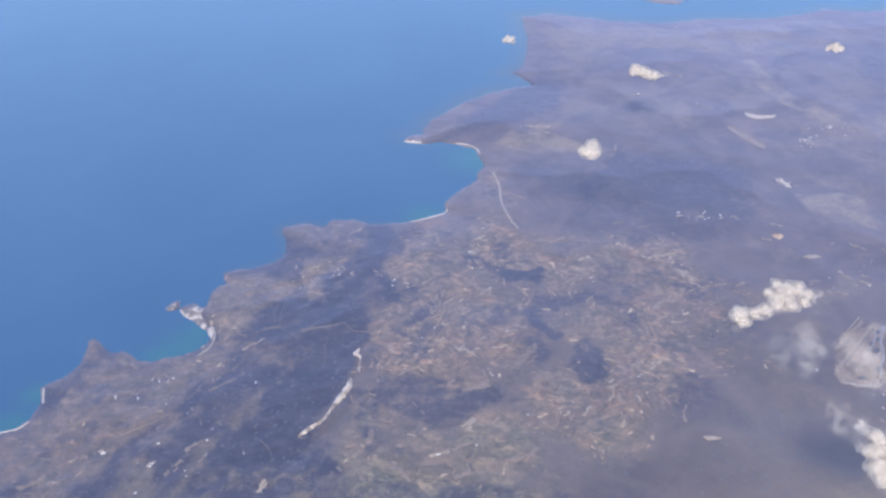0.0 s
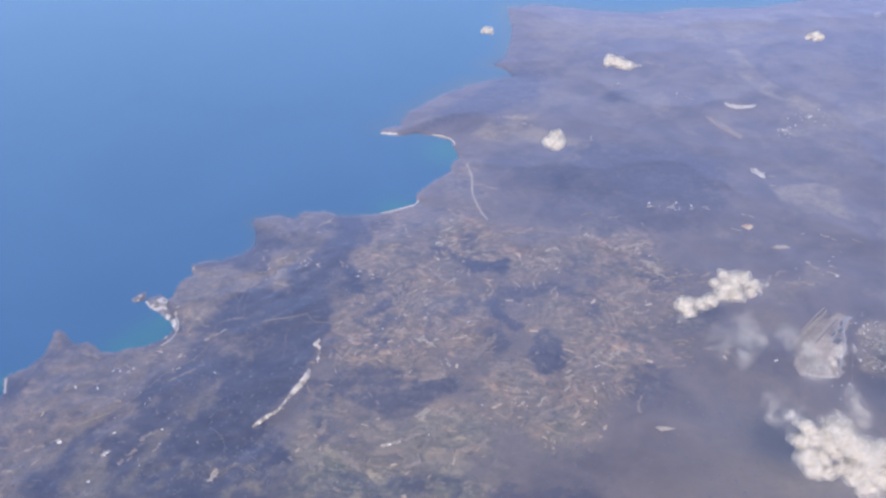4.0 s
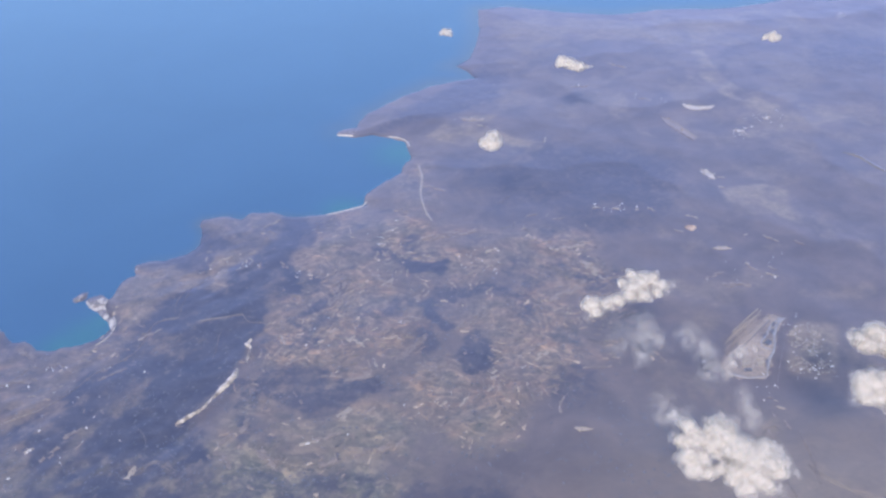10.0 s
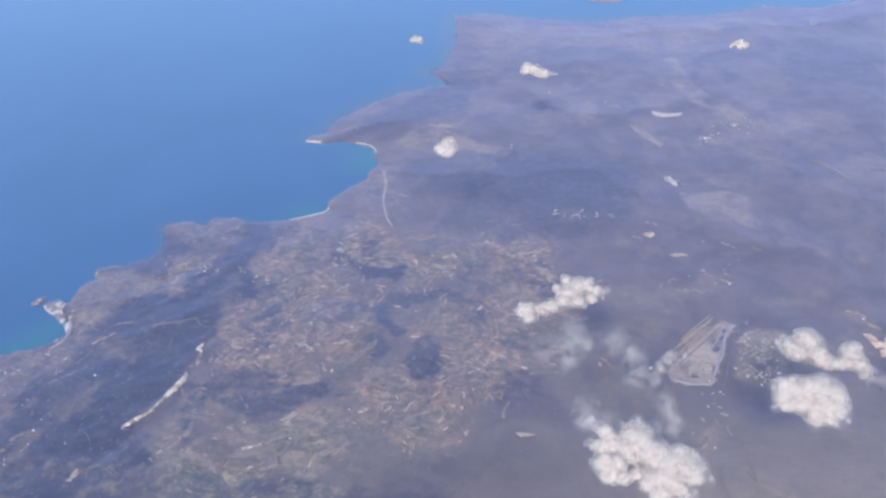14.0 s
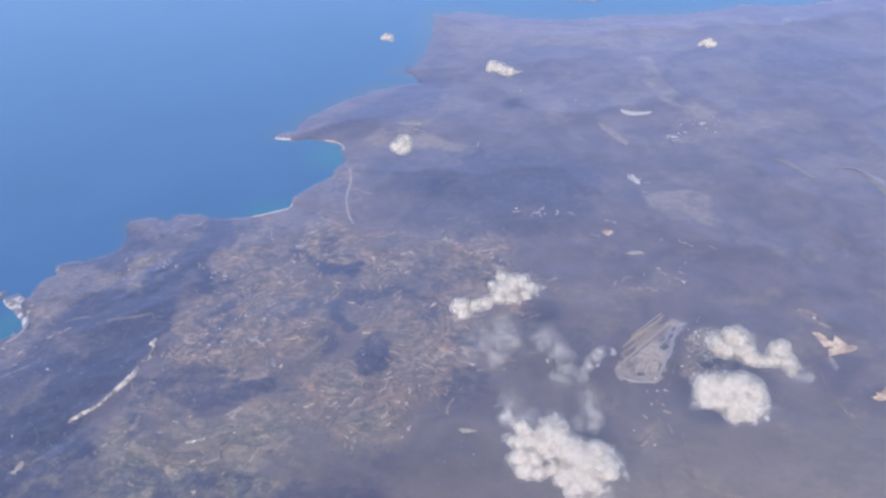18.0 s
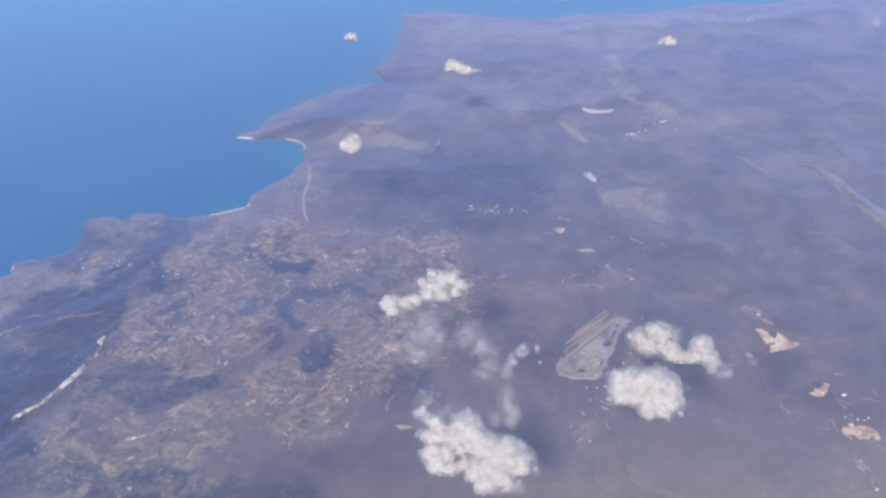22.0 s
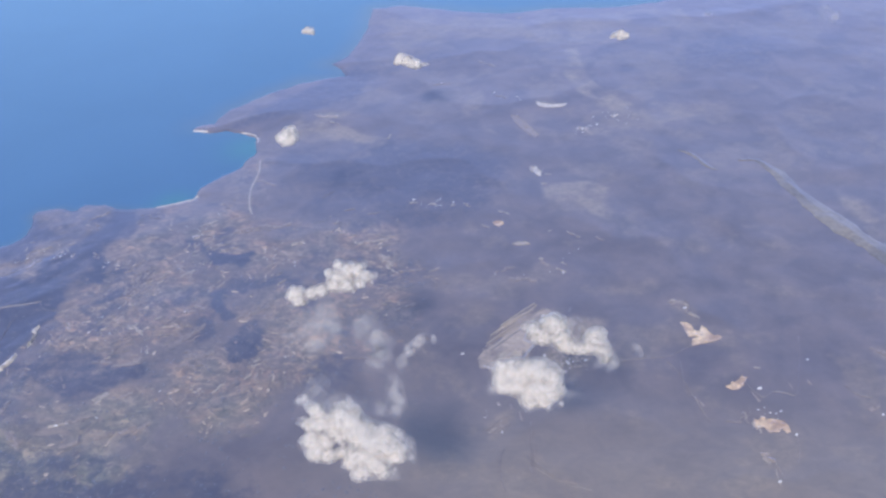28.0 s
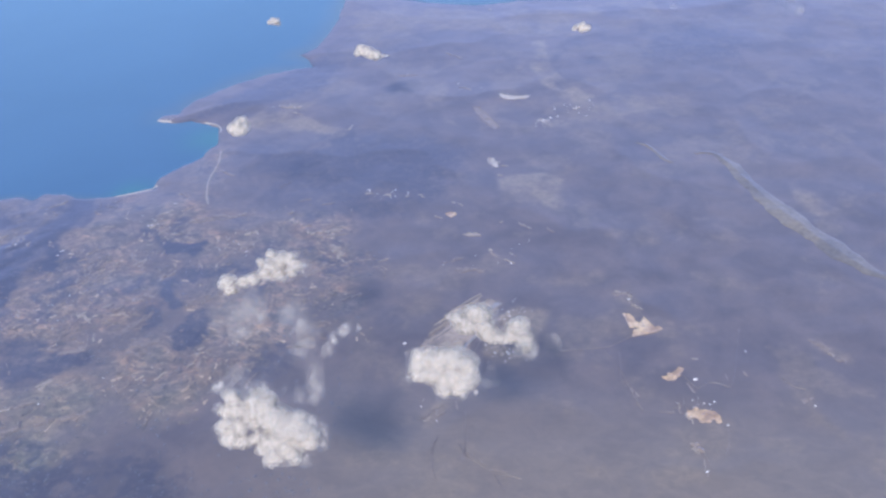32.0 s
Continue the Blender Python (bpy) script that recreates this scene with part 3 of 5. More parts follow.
def place_coords(n):
    """World metres: the same for draped pieces and for the ground."""
    return n.new("ShaderNodeNewGeometry").outputs["Position"]


def bump(n, l, b, fac, strength, distance):
    k = n.new("ShaderNodeBump")
    k.inputs["Strength"].default_value, k.inputs["Distance"].default_value = strength, distance
    l.new(fac, k.inputs["Height"])
    l.new(k.outputs[0], b.inputs["Normal"])


def land_material():
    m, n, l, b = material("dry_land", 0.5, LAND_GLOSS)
    pos = place_coords(n)
    squash = n.new("ShaderNodeMapping")
    squash.inputs["Rotation"].default_value[2] = radians(24)
    squash.inputs["Scale"].default_value = (0.6, 1.0, 1.0)
    l.new(pos, squash.inputs[0])
    broad = noise_tex(n, l, 170, 5, 0.55, pos, 0.6)
    middle = noise_tex(n, l, 26, 8, 0.62, squash.outputs[0], 0.9)
    fine = noise_tex(n, l, 8.0, 5, 0.62, squash.outputs[0], 0.7)
    patches = noise_tex(n, l, 15, 7, 0.70, pos, 0.4)
    # open scrub plain: quiet, with soft stains
    scrub = ramp(n, l, noise_tex(n, l, 75, 5, 0.55, pos, 0.6), [(0.36, (0.074, 0.060, 0.060)), (0.50, (0.100, 0.080, 0.076)), (0.66, (0.130, 0.101, 0.090))])
    scrub = mix(n, l, maths(n, l, "MULTIPLY", ramp(n, l, broad, [(0.50, (0, 0, 0)), (0.70, (1, 1, 1))]), 0.35), scrub, (0.138, 0.108, 0.096))
    scrub = mix(n, l, 0.5, scrub, ramp(n, l, patches, [(0.30, (0.80, 0.80, 0.84)), (0.70, (1.20, 1.18, 1.14))]), "MULTIPLY")
    # tilled land: small irregular plots with their own soils, bent with the slopes
    warp, sc, wob = n.new("ShaderNodeVectorMath"), n.new("ShaderNodeVectorMath"), n.new("ShaderNodeTexNoise")
    warp.operation, sc.operation = "ADD", "SCALE"
    wob.inputs["Scale"].default_value, wob.inputs["Detail"].default_value = 1 / 48.0, 3
    sc.inputs["Scale"].default_value = 60.0
    l.new(pos, wob.inputs["Vector"])
    l.new(wob.outputs["Color"], sc.inputs[0])
    l.new(squash.outputs[0], warp.inputs[0]), l.new(sc.outputs[0], warp.inputs[1])
    stretched = n.new("ShaderNodeMapping")
    stretched.inputs["Scale"].default_value = (0.55, 1.0, 0.0)
    l.new(warp.outputs[0], stretched.inputs[0])
    cells, edges = n.new("ShaderNodeTexVoronoi"), n.new("ShaderNodeTexVoronoi")
    edges.feature = "DISTANCE_TO_EDGE"
    for tex in (cells, edges):
        tex.inputs["Scale"].default_value = 1 / 8.5
        l.new(stretched.outputs[0], tex.inputs["Vector"])
    sep = n.new("ShaderNodeSeparateColor")
    l.new(cells.outputs["Color"], sep.inputs[0])
    plots = ramp(n, l, sep.outputs[0], [(0.0, (0.100, 0.090, 0.078)), (0.22, (0.170, 0.134, 0.106)), (0.45, (0.210, 0.162, 0.122)), (0.62, (0.130, 0.114, 0.088)), (0.80, (0.240, 0.182, 0.132)), (0.93, (0.232, 0.164, 0.118)), (1.0, (0.390, 0.300, 0.206))])
    soil = ramp(n, l, middle, [(0.36, (0.098, 0.081, 0.072)), (0.50, (0.178, 0.137, 0.106)), (0.64, (0.262, 0.196, 0.142))])
    tilled = mix(n, l, 0.55, soil, plots)
    ochre = ramp(n, l, noise_tex(n, l, 62, 4, 0.55, squash.outputs[0], 1.2), [(0.36, (0.76, 0.80, 0.84)), (0.48, (1.0, 0.98, 0.96)), (0.58, (1.18, 1.06, 0.96)), (0.68, (1.34, 1.10, 0.92))])
    tilled = mix(n, l, 0.85, tilled, ochre, "MULTIPLY")
    hedge = ramp(n, l, edges.outputs["Distance"], [(0.0, (1, 1, 1)), (0.16, (0, 0, 0))])
    tilled = mix(n, l, maths(n, l, "MULTIPLY", hedge, maths(n, l, "MULTIPLY", sep.outputs[1], 0.75)), tilled, (0.058, 0.056, 0.050))
    # terraces that follow the slopes
    slope = noise_tex(n, l, 150, 3, 0.45, pos, 0.5)
    bands = maths(n, l, "SINE", maths(n, l, "ADD", maths(n, l, "MULTIPLY", slope, 95.0), maths(n, l, "MULTIPLY", middle, 9.0)))
    terrace = ramp(n, l, maths(n, l, "ADD", maths(n, l, "MULTIPLY", bands, 0.5), 0.5), [(0.10, (0.66, 0.68, 0.70)), (0.45, (1.0, 1.0, 1.0)), (0.90, (1.16, 1.12, 1.06))])
    tilled = mix(n, l, 0.7, tilled, terrace, "MULTIPLY")
    green = ramp(n, l, maths(n, l, "ADD", maths(n, l, "MULTIPLY", sep.outputs[2], 0.5), maths(n, l, "MULTIPLY", patches, 0.5)), [(0.30, (0.070, 0.082, 0.050)), (0.46, (0.150, 0.150, 0.086)), (0.66, (0.285, 0.250, 0.150))])
    tilled = mix(n, l, maths(n, l, "MULTIPLY", attribute(n, "olive"), 0.6), tilled, green)
    # veiling glare painted in as a paler, warmer plain
    scrub = mix(n, l, attribute(n, "glare"), scrub, ramp(n, l, middle, [(0.36, (0.150, 0.122, 0.098)), (0.64, (0.195, 0.158, 0.122))]))
    ground_col = mix(n, l, attribute(n, "farm"), scrub, tilled)
    pale = ramp(n, l, maths(n, l, "ADD", maths(n, l, "MULTIPLY", fine, 0.5), maths(n, l, "MULTIPLY", patches, 0.5)), [(0.36, (0.128, 0.102, 0.078)), (0.50, (0.220, 0.172, 0.116)), (0.64, (0.320, 0.246, 0.165))])
    ground_col = mix(n, l, attribute(n, "bare"), ground_col, pale)
    # woods with ragged edges, broken by clearings
    # dark foliage with violet-blue haze put into its colour
    wood = ramp(n, l, middle, [(0.36, (0.022, 0.024, 0.042)), (0.62, (0.048, 0.046, 0.062))])
    edge = maths(n, l, "ADD", attribute(n, "wood"), maths(n, l, "MULTIPLY", maths(n, l, "SUBTRACT", patches, 0.5), 1.7))
    leafy = ramp(n, l, edge, [(0.30, (0, 0, 0)), (0.62, (1, 1, 1))])
    ground_col = mix(n, l, maths(n, l, "MULTIPLY", leafy, maths(n, l, "MULTIPLY", attribute(n, "wood"), 1.35), True), ground_col, wood)
    # bare specks of pale soil, in the worked land only
    speck = ramp(n, l, noise_tex(n, l, 6.5, 4, 0.6, squash.outputs[0], 0.8), [(0.62, (0, 0, 0)), (0.72, (1, 1, 1))])
    ground_col = mix(n, l, maths(n, l, "MULTIPLY", maths(n, l, "MULTIPLY", speck, attribute(n, "tilth")), 0.55), ground_col, (0.42, 0.34, 0.25))
    grit = ramp(n, l, noise_tex(n, l, 11, 8, 0.70, pos, 0.5), [(0.36, (0.56, 0.57, 0.62)), (0.50, (1.0, 1.0, 1.0)), (0.64, (1.46, 1.38, 1.28))])
    ground_col = mix(n, l, maths(n, l, "ADD", maths(n, l, "MULTIPLY", attribute(n, "tilth"), 0.60), 0.10), ground_col, grit, "MULTIPLY")
    l.new(ground_col, b.inputs["Base Color"])
    bump(n, l, b, middle, 0.10, 2.5)
    return m


def sea_material():
    m, n, l, b = material("sea_water", 0.22, 2.3)
    # sheen imitates haze brightening the far water
    b.inputs["Sheen Weight"].default_value = 0.48
    b.inputs["Sheen Roughness"].default_value = 0.47
    b.inputs["Sheen Tint"].default_value = (0.50, 0.78, 1.0, 1)
    pos = place_coords(n)
    broad = noise_tex(n, l, 420, 4, 0.5, pos, 0.8)
    deep = ramp(n, l, broad, [(0.3, (0.020, 0.070, 0.165)), (0.7, (0.026, 0.082, 0.185))])
    # haze over the far shore, painted into the water colour
    hazed = mix(n, l, maths(n, l, "MULTIPLY", attribute(n, "haze_fade"), 0.85), deep, (0.072, 0.082, 0.118))
    l.new(mix(n, l, attribute(n, "shallow"), hazed, (0.022, 0.120, 0.150)), b.inputs["Base Color"])
    bump(n, l, b, noise_tex(n, l, 2.4, 3, 0.6, pos), 0.25, 0.2)
    return m


def soil_material(name, stops, size, by="", rough=0.5, gloss=1.75, speckle=0.35):
    """A draped ground surface; by: 'object' or 'island' gives each piece its own tone."""
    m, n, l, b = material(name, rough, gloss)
    pos = place_coords(n)
    grain = noise_tex(n, l, size, 6, 0.65, pos, 0.3)
    if by == "object":
        tone = n.new("ShaderNodeObjectInfo").outputs["Random"]
    elif by == "island":
        tone = n.new("ShaderNodeNewGeometry").outputs["Random Per Island"]
    else:
        tone = noise_tex(n, l, size * 5, 3, 0.5, pos)
    col = ramp(n, l, tone, stops)
    dark = ramp(n, l, grain, [(0.30, (0.55, 0.55, 0.58)), (0.60, (1.0, 1.0, 1.0)), (0.85, (1.18, 1.15, 1.1))])
    l.new(mix(n, l, speckle * 2, col, dark, "MULTIPLY"), b.inputs["Base Color"])
    bump(n, l, b, grain, 0.4, 1.5)
    return m


def cloud_material(name, soft_rim, grain=20.0, torn=0.5, skin=0.0):
    m = bpy.data.materials.new(name)
    m.use_nodes = True
    n, l = m.node_tree.nodes, m.node_tree.links
    n.remove(n["Principled BSDF"])
    pos = place_coords(n)
    diff, trans, both = n.new("ShaderNodeBsdfDiffuse"), n.new("ShaderNodeBsdfTranslucent"), n.new("ShaderNodeMixShader")
    for s in (diff, trans):
        s.inputs["Color"].default_value = (0.76, 0.712, 0.648, 1)
    both.inputs[0].default_value = 0.5
    l.new(diff.outputs[0], both.inputs[1]), l.new(trans.outputs[0], both.inputs[2])
    clear, veil = n.new("ShaderNodeBsdfTransparent"), n.new("ShaderNodeMixShader")
    tuft = noise_tex(n, l, grain, 1 if skin else 6, 0.55, pos, torn)
    if skin:
        body = maths(n, l, "MULTIPLY", ramp(n, l, tuft, [(0.34, (0.25, 0.25, 0.25)), (0.66, (1, 1, 1))]), skin)
    elif soft_rim:
        rim = attribute(n, "rim")
        body = maths(n, l, "MULTIPLY", maths(n, l, "MULTIPLY", rim, ramp(n, l, tuft, [(0.38, (0, 0, 0)), (0.64, (1, 1, 1))])), attribute(n, "thick"), True)
    else:
        body = None
    if body is None:
        veil.inputs[0].default_value = 1.0
    else:
        l.new(body, veil.inputs[0])
    l.new(clear.outputs[0], veil.inputs[1]), l.new(both.outputs[0], veil.inputs[2])
    l.new(veil.outputs[0], n["Material Output"].inputs[0])
    return m


# raised IOR: extra sky reflection imitates a haze veil over the land
LAND_GLOSS = 1.75
M_LAND, M_SEA = land_material(), sea_material()
FIELD_STOPS = [(0.0, (0.066, 0.060, 0.056)), (0.16, (0.126, 0.102, 0.084)), (0.34, (0.205, 0.154, 0.114)), (0.48, (0.112, 0.100, 0.074)), (0.64, (0.255, 0.190, 0.134)), (0.76, (0.190, 0.156, 0.106)), (0.86, (0.290, 0.200, 0.136)), (0.94, (0.370, 0.282, 0.192)), (1.0, (0.550, 0.430, 0.290))]
M_FIELD = soil_material("field_soil", FIELD_STOPS, 5, "object")
M_FIELD_FAR = soil_material("field_soil_mosaic", FIELD_STOPS, 5, "island")
M_TONE = [soil_material("fallow_soil", [(0.3, (0.160, 0.128, 0.102)), (0.7, (0.205, 0.162, 0.126))], 6), soil_material("stubble", [(0.3, (0.205, 0.160, 0.125)), (0.7, (0.255, 0.200, 0.155))], 5),
          soil_material("dry_straw", [(0.3, (0.270, 0.222, 0.165)), (0.7, (0.340, 0.280, 0.205))], 5), soil_material("chalky_soil", [(0.3, (0.30, 0.25, 0.18)), (0.7, (0.40, 0.33, 0.24))], 4)]
M_SAND = soil_material("orange_sand", [(0.36, (0.36, 0.235, 0.140)), (0.5, (0.54, 0.375, 0.215)), (0.64, (0.66, 0.500, 0.310))], 5, speckle=0.5)
M_PALE = soil_material("beach_sand", [(0.3, (0.36, 0.32, 0.26)), (0.7, (0.52, 0.46, 0.38))], 3)
M_ROCK = soil_material("pale_rock", [(0.36, (0.19, 0.155, 0.12)), (0.60, (0.70, 0.60, 0.45))], 2.4, speckle=0.5)
M_CAPE = soil_material("grey_limestone", [(0.40, (0.12, 0.100, 0.092)), (0.52, (0.24, 0.205, 0.175)), (0.60, (0.55, 0.49, 0.41))], 2.2, speckle=0.5)
M_RIDGE = soil_material("dry_ridge_rock", [(0.38, (0.135, 0.114, 0.086)), (0.62, (0.215, 0.180, 0.130))], 9, speckle=0.45)
M_TRACK = soil_material("dusty_road", [(0.36, (0.105, 0.088, 0.080)), (0.64, (0.225, 0.186, 0.150))], 7, speckle=0.5)
M_GRAVEL = soil_material("airfield_gravel", [(0.38, (0.205, 0.160, 0.124)), (0.62, (0.370, 0.290, 0.212))], 7, speckle=0.5)
M_PAVED = soil_material("worn_concrete", [(0.3, (0.215, 0.205, 0.198)), (0.7, (0.31, 0.298, 0.288))], 4)
M_ASPHALT = soil_material("faded_asphalt", [(0.3, (0.11, 0.098, 0.095)), (0.7, (0.16, 0.14, 0.13))], 4)
M_SCRUB = soil_material("dark_scrub", [(0.3, (0.072, 0.076, 0.085)), (0.7, (0.095, 0.095, 0.100))], 5, "island")
M_WALL = soil_material("lime_wash", [(0.3, (0.62, 0.60, 0.56)), (0.7, (0.78, 0.76, 0.72))], 2, "object", speckle=0.15)
M_ROOF = soil_material("sunlit_roof", [(0.0, (0.40, 0.37, 0.34)), (0.35, (0.62, 0.60, 0.56)), (0.6, (0.28, 0.22, 0.18)), (0.85, (0.45, 0.38, 0.32)), (1.0, (0.78, 0.76, 0.72))], 2, "object", speckle=0.15)
M_CLOUD, M_VEIL, M_WISP = cloud_material("cumulus", False), cloud_material("cloud_veil", True, 12.0, 0.9), cloud_material("cloud_wisp", True, 11.0, 1.0)
M_MISTS = [cloud_material("cloud_mist", False, grain, 0.5, skin) for grain, skin in ((19.0, 0.56), (16.0, 0.46), (13.0, 0.34))]


# ---- building helpers ----
def mesh_from(name, verts, faces, mat):
    me = bpy.data.meshes.new(name)
    me.from_pydata([tuple(v) for v in verts], [], faces)
    me.update()
    me.materials.append(mat)
    return me


def part(name, me, parent, label=""):
    ob = new(name, me)
    ob.parent = parent
    return tagged(ob, label) if label else ob


def axis(lo, a, b, hi, fine):
    return np.array(list(np.linspace(lo, a, 14)[:-1]) + list(np.arange(a, b, fine)) + list(np.linspace(b, hi, 14)))


def sheet(name, xs, ys, zs, mat, extra):
    nx, ny = len(xs), len(ys)
    gx, gy = np.meshgrid(xs, ys)
    verts = np.stack([gx, gy, zs], -1).reshape(-1, 3)
    i = (np.arange(ny - 1)[:, None] * nx + np.arange(nx - 1)[None]).reshape(-1)
    faces = np.stack([i, i + 1, i + nx + 1, i + nx], -1)
    me = bpy.data.meshes.new(name)
    me.vertices.add(len(verts)), me.loops.add(faces.size), me.polygons.add(len(faces))
    me.vertices.foreach_set("co", verts.ravel())
    me.loops.foreach_set("vertex_index", faces.ravel())
    me.polygons.foreach_set("loop_start", np.arange(len(faces)) * 4)
    for key, values in extra.items():
        me.attributes.new(key, "FLOAT", "POINT").data.foreach_set("value", values.astype(np.float32).ravel())
    me.update(calc_edges=True)
    me.shade_smooth()
    me.materials.append(mat)
    return new(name, me)


# ---- ground and sea ----
xs, ys = axis(-9000, -1300, 2100, 9000, 4.6), axis(-4000, 640, 3000, 9000, 4.6)
gx, gy = np.meshgrid(xs, ys)
gz = height(gx, gy)


def elev(x, y):
    """Height of the built ground sheet at a place."""
    i, j = min(max(np.searchsorted(xs, x) - 1, 0), len(xs) - 2), min(max(np.searchsorted(ys, y) - 1, 0), len(ys) - 2)
    u, v = (x - xs[i]) / (xs[i + 1] - xs[i]), (y - ys[j]) / (ys[j + 1] - ys[j])
    return float((gz[j, i] * (1 - u) + gz[j, i + 1] * u) * (1 - v) + (gz[j + 1, i] * (1 - u) + gz[j + 1, i + 1] * u) * v)


ragged = 26 * fbm(gx, gy, 90, 5, 51)
frayed = 15 * fbm(gx, gy, 34, 4, 141, 0.6)
in_farm = signed(gx, gy, FARMLAND)
farm = np.maximum(soft(in_farm + ragged * 1.3, 30), 0.75 * soft(signed(gx, gy, FARM_BAY) + frayed * 1.5, 22))
# the coast: dark maquis, with open mauve land on the capes and along the shore
maquis = soft(signed(gx, gy, MAQUIS) + ragged * 0.6, 30)
farm = farm * (1 - maquis) * np.clip(0.72 + 1.1 * fbm(gx, gy, 80, 4, 77), 0.12, 1)
opened = np.zeros_like(gx)
for outline, amount in ((OPEN_CAPE, 0.85), (OPEN_SHORE, 0.7), (OPEN_TERRACE, 0.95), (OPEN_WEST, 0.8), (OPEN_GLEN, 0.85), (OPEN_BROWN, 0.7), (OPEN_HEAD, 0.6), (OPEN_RISE, 0.5)):
    opened = np.maximum(opened, amount * soft(signed(gx, gy, outline) + ragged * 0.4 + frayed, 14))
opened = np.maximum(opened, maquis * 0.55 * soft(fbm(gx * 0.5 + gy * 0.5, (gy - gx) * 0.8, 26, 5, 301, 0.65) - 0.16, 0.2))
wood = maquis * np.clip(0.74 - 0.50 * opened + 0.3 * fbm(gx, gy, 26, 4, 311), 0, 1)
tilth = np.maximum(np.clip(farm * 1.1, 0, 1), np.maximum(0.9 * opened, 0.65 * maquis))
farm = np.maximum(farm, 0.72 * opened)
wood = np.maximum(wood, 0.45 * soft(signed(gx, gy, DARKBELT) + ragged * 1.8, 130))
wood = np.maximum(wood, 0.62 * soft(fbm(gx, gy, 70, 5, 91) * 100 - 30, 20) * (in_farm > -20))
veins = soft(0.07 - np.abs(fbm(gx, gy, 130, 5, 131)), 0.06) * soft(fbm(gx, gy, 260, 2, 17) + 0.25, 0.5)
wood = np.maximum(wood, 0.66 * veins * tilth)
for outline, amount in ((WOOD_VALLEY, 0.95), (WOOD_COAST, 0.8), (WOOD_HILL, 0.56), (WOOD_COPSE, 0.62), (WOOD_HOOK, 0.82), (WOOD_RIGHT, 0.5), (WOOD_NORTH, 0.6), (WOOD_MID, 0.5), (WOOD_ARC, 0.62), (WOOD_BAND, 0.62), (WOOD_SOUTH, 0.5), (WOOD_CAPE, 0.75)):
    wood = np.maximum(wood, amount * soft(signed(gx, gy, outline) + ragged * 0.45 + frayed, 14) * np.clip(1.0 + 0.7 * frayed / 15, 0.35, 1.1))
for outline, amount in ((WOOD_FAR, 0.5), (WOOD_FARTHER, 0.45), (WOOD_BELT, 0.62)):
    wood = np.maximum(wood, amount * soft(signed(gx, gy, outline) + ragged * 3.6, 130))
for hx, hy, hr, hs in WOODS:
    wood = np.maximum(wood, hs * soft(hr - np.hypot(gx - hx, (gy - hy) * 0.8) + ragged * 0.7, 16))
# mask of the painted glare: near ground, towards the right
glare = 0.85 * soft(960 - gy + ragged, 130) * soft(gx - 430, 230)
olive = soft(930 - gy + ragged, 120) * soft(gx + 420, 200) * soft(260 - gx, 160)
wood = np.maximum(wood, 0.6 * soft(signed(gx, gy, WOOD_HEADLAND) + ragged * 0.8, 30))
wood = np.maximum(wood, 0.62 * soft(signed(gx, gy, WOOD_GREEN) + frayed * 1.5, 45) * np.clip(0.95 + 1.1 * frayed / 15, 0.2, 1))
bare = np.zeros_like(gx)
for outline, amount in ((BARE_SCRUB, 0.8), (BARE_TOWN, 0.6), (BARE_STREAK, 0.85), (BARE_NORTH, 0.5), (BARE_COAST, 0.8), (BARE_AIR, 0.3), (BARE_FARNORTH, 0.5), (BARE_EAST, 0.7), (BARE_PITS, 0.5), (BARE_CAPE, 0.3), (BARE_PIT_NORTH, 0.5), (BARE_VILLAGE, 0.7), (BARE_FIELD_EAST, 0.6), (BARE_FIELD_FAR, 0.4), (BARE_UNDER, 0.55), (BARE_RING, 0.6), (BARE_RING_WEST, 0.4), (BARE_MID, 0.35), (BARE_MID_EAST, 0.3), (BARE_CROSS, 0.35), (AIR_GROUND, 0.5)):
    bare = np.maximum(bare, amount * soft(signed(gx, gy, outline) + ragged * 0.7, 7) * np.clip(0.7 + 1.5 * fbm(gx, gy, 40, 5, 60), 0, 1))
pale = fbm(gx, gy, 95, 5, 71, 0.6) - 0.17
bare = np.maximum(bare, 0.26 * soft(pale, 0.14) * soft(gy - 1560, 120))
bare = np.maximum(bare, 0.3 * soft(fbm(gx, gy, 60, 5, 72, 0.6) - 0.24, 0.12) * soft(gx - 480, 60) * soft(1600 - gy, 80))
bare = np.maximum(bare, 0.7 * soft(signed(gx, gy, ISLETS[1]), 10))
ground = tagged(sheet("ground", xs, ys, gz, M_LAND, {"tilth": tilth, "olive": olive, "glare": glare, "farm": farm, "wood": wood, "bare": bare}), "dry brown coastal land with scrub hills and small fields", "ground", kind="structure")
sx, sy = axis(-9000, -1500, 2200, 9000, 12.0), axis(-4000, 600, 3400, 9000, 12.0)
wx, wy = np.meshgrid(sx, sy)
shallow = np.zeros_like(wx)
for (px, py), r in zip(SHOALS, (46, 36, 60, 40, 30, 24, 30)):
    shallow = np.maximum(shallow, np.exp(-((wx - px) ** 2 + (wy - py) ** 2) / (r * r)))
shore = np.clip(1 + (signed(wx, wy, LAND) + 6 * fbm(wx, wy, 40, 3, 9)) / 26, 0, 1)
shallow = np.clip(0.8 * shallow + 0.12 * shore * shore, 0, 1)
# mask of the painted haze that softens the far coast and cape edge
haze_fade = np.clip(1 + (signed(wx, wy, LAND) + 16 * fbm(wx, wy, 90, 4, 12)) / 75, 0, 1) ** 1.5 * soft(wy - 1850, 90)
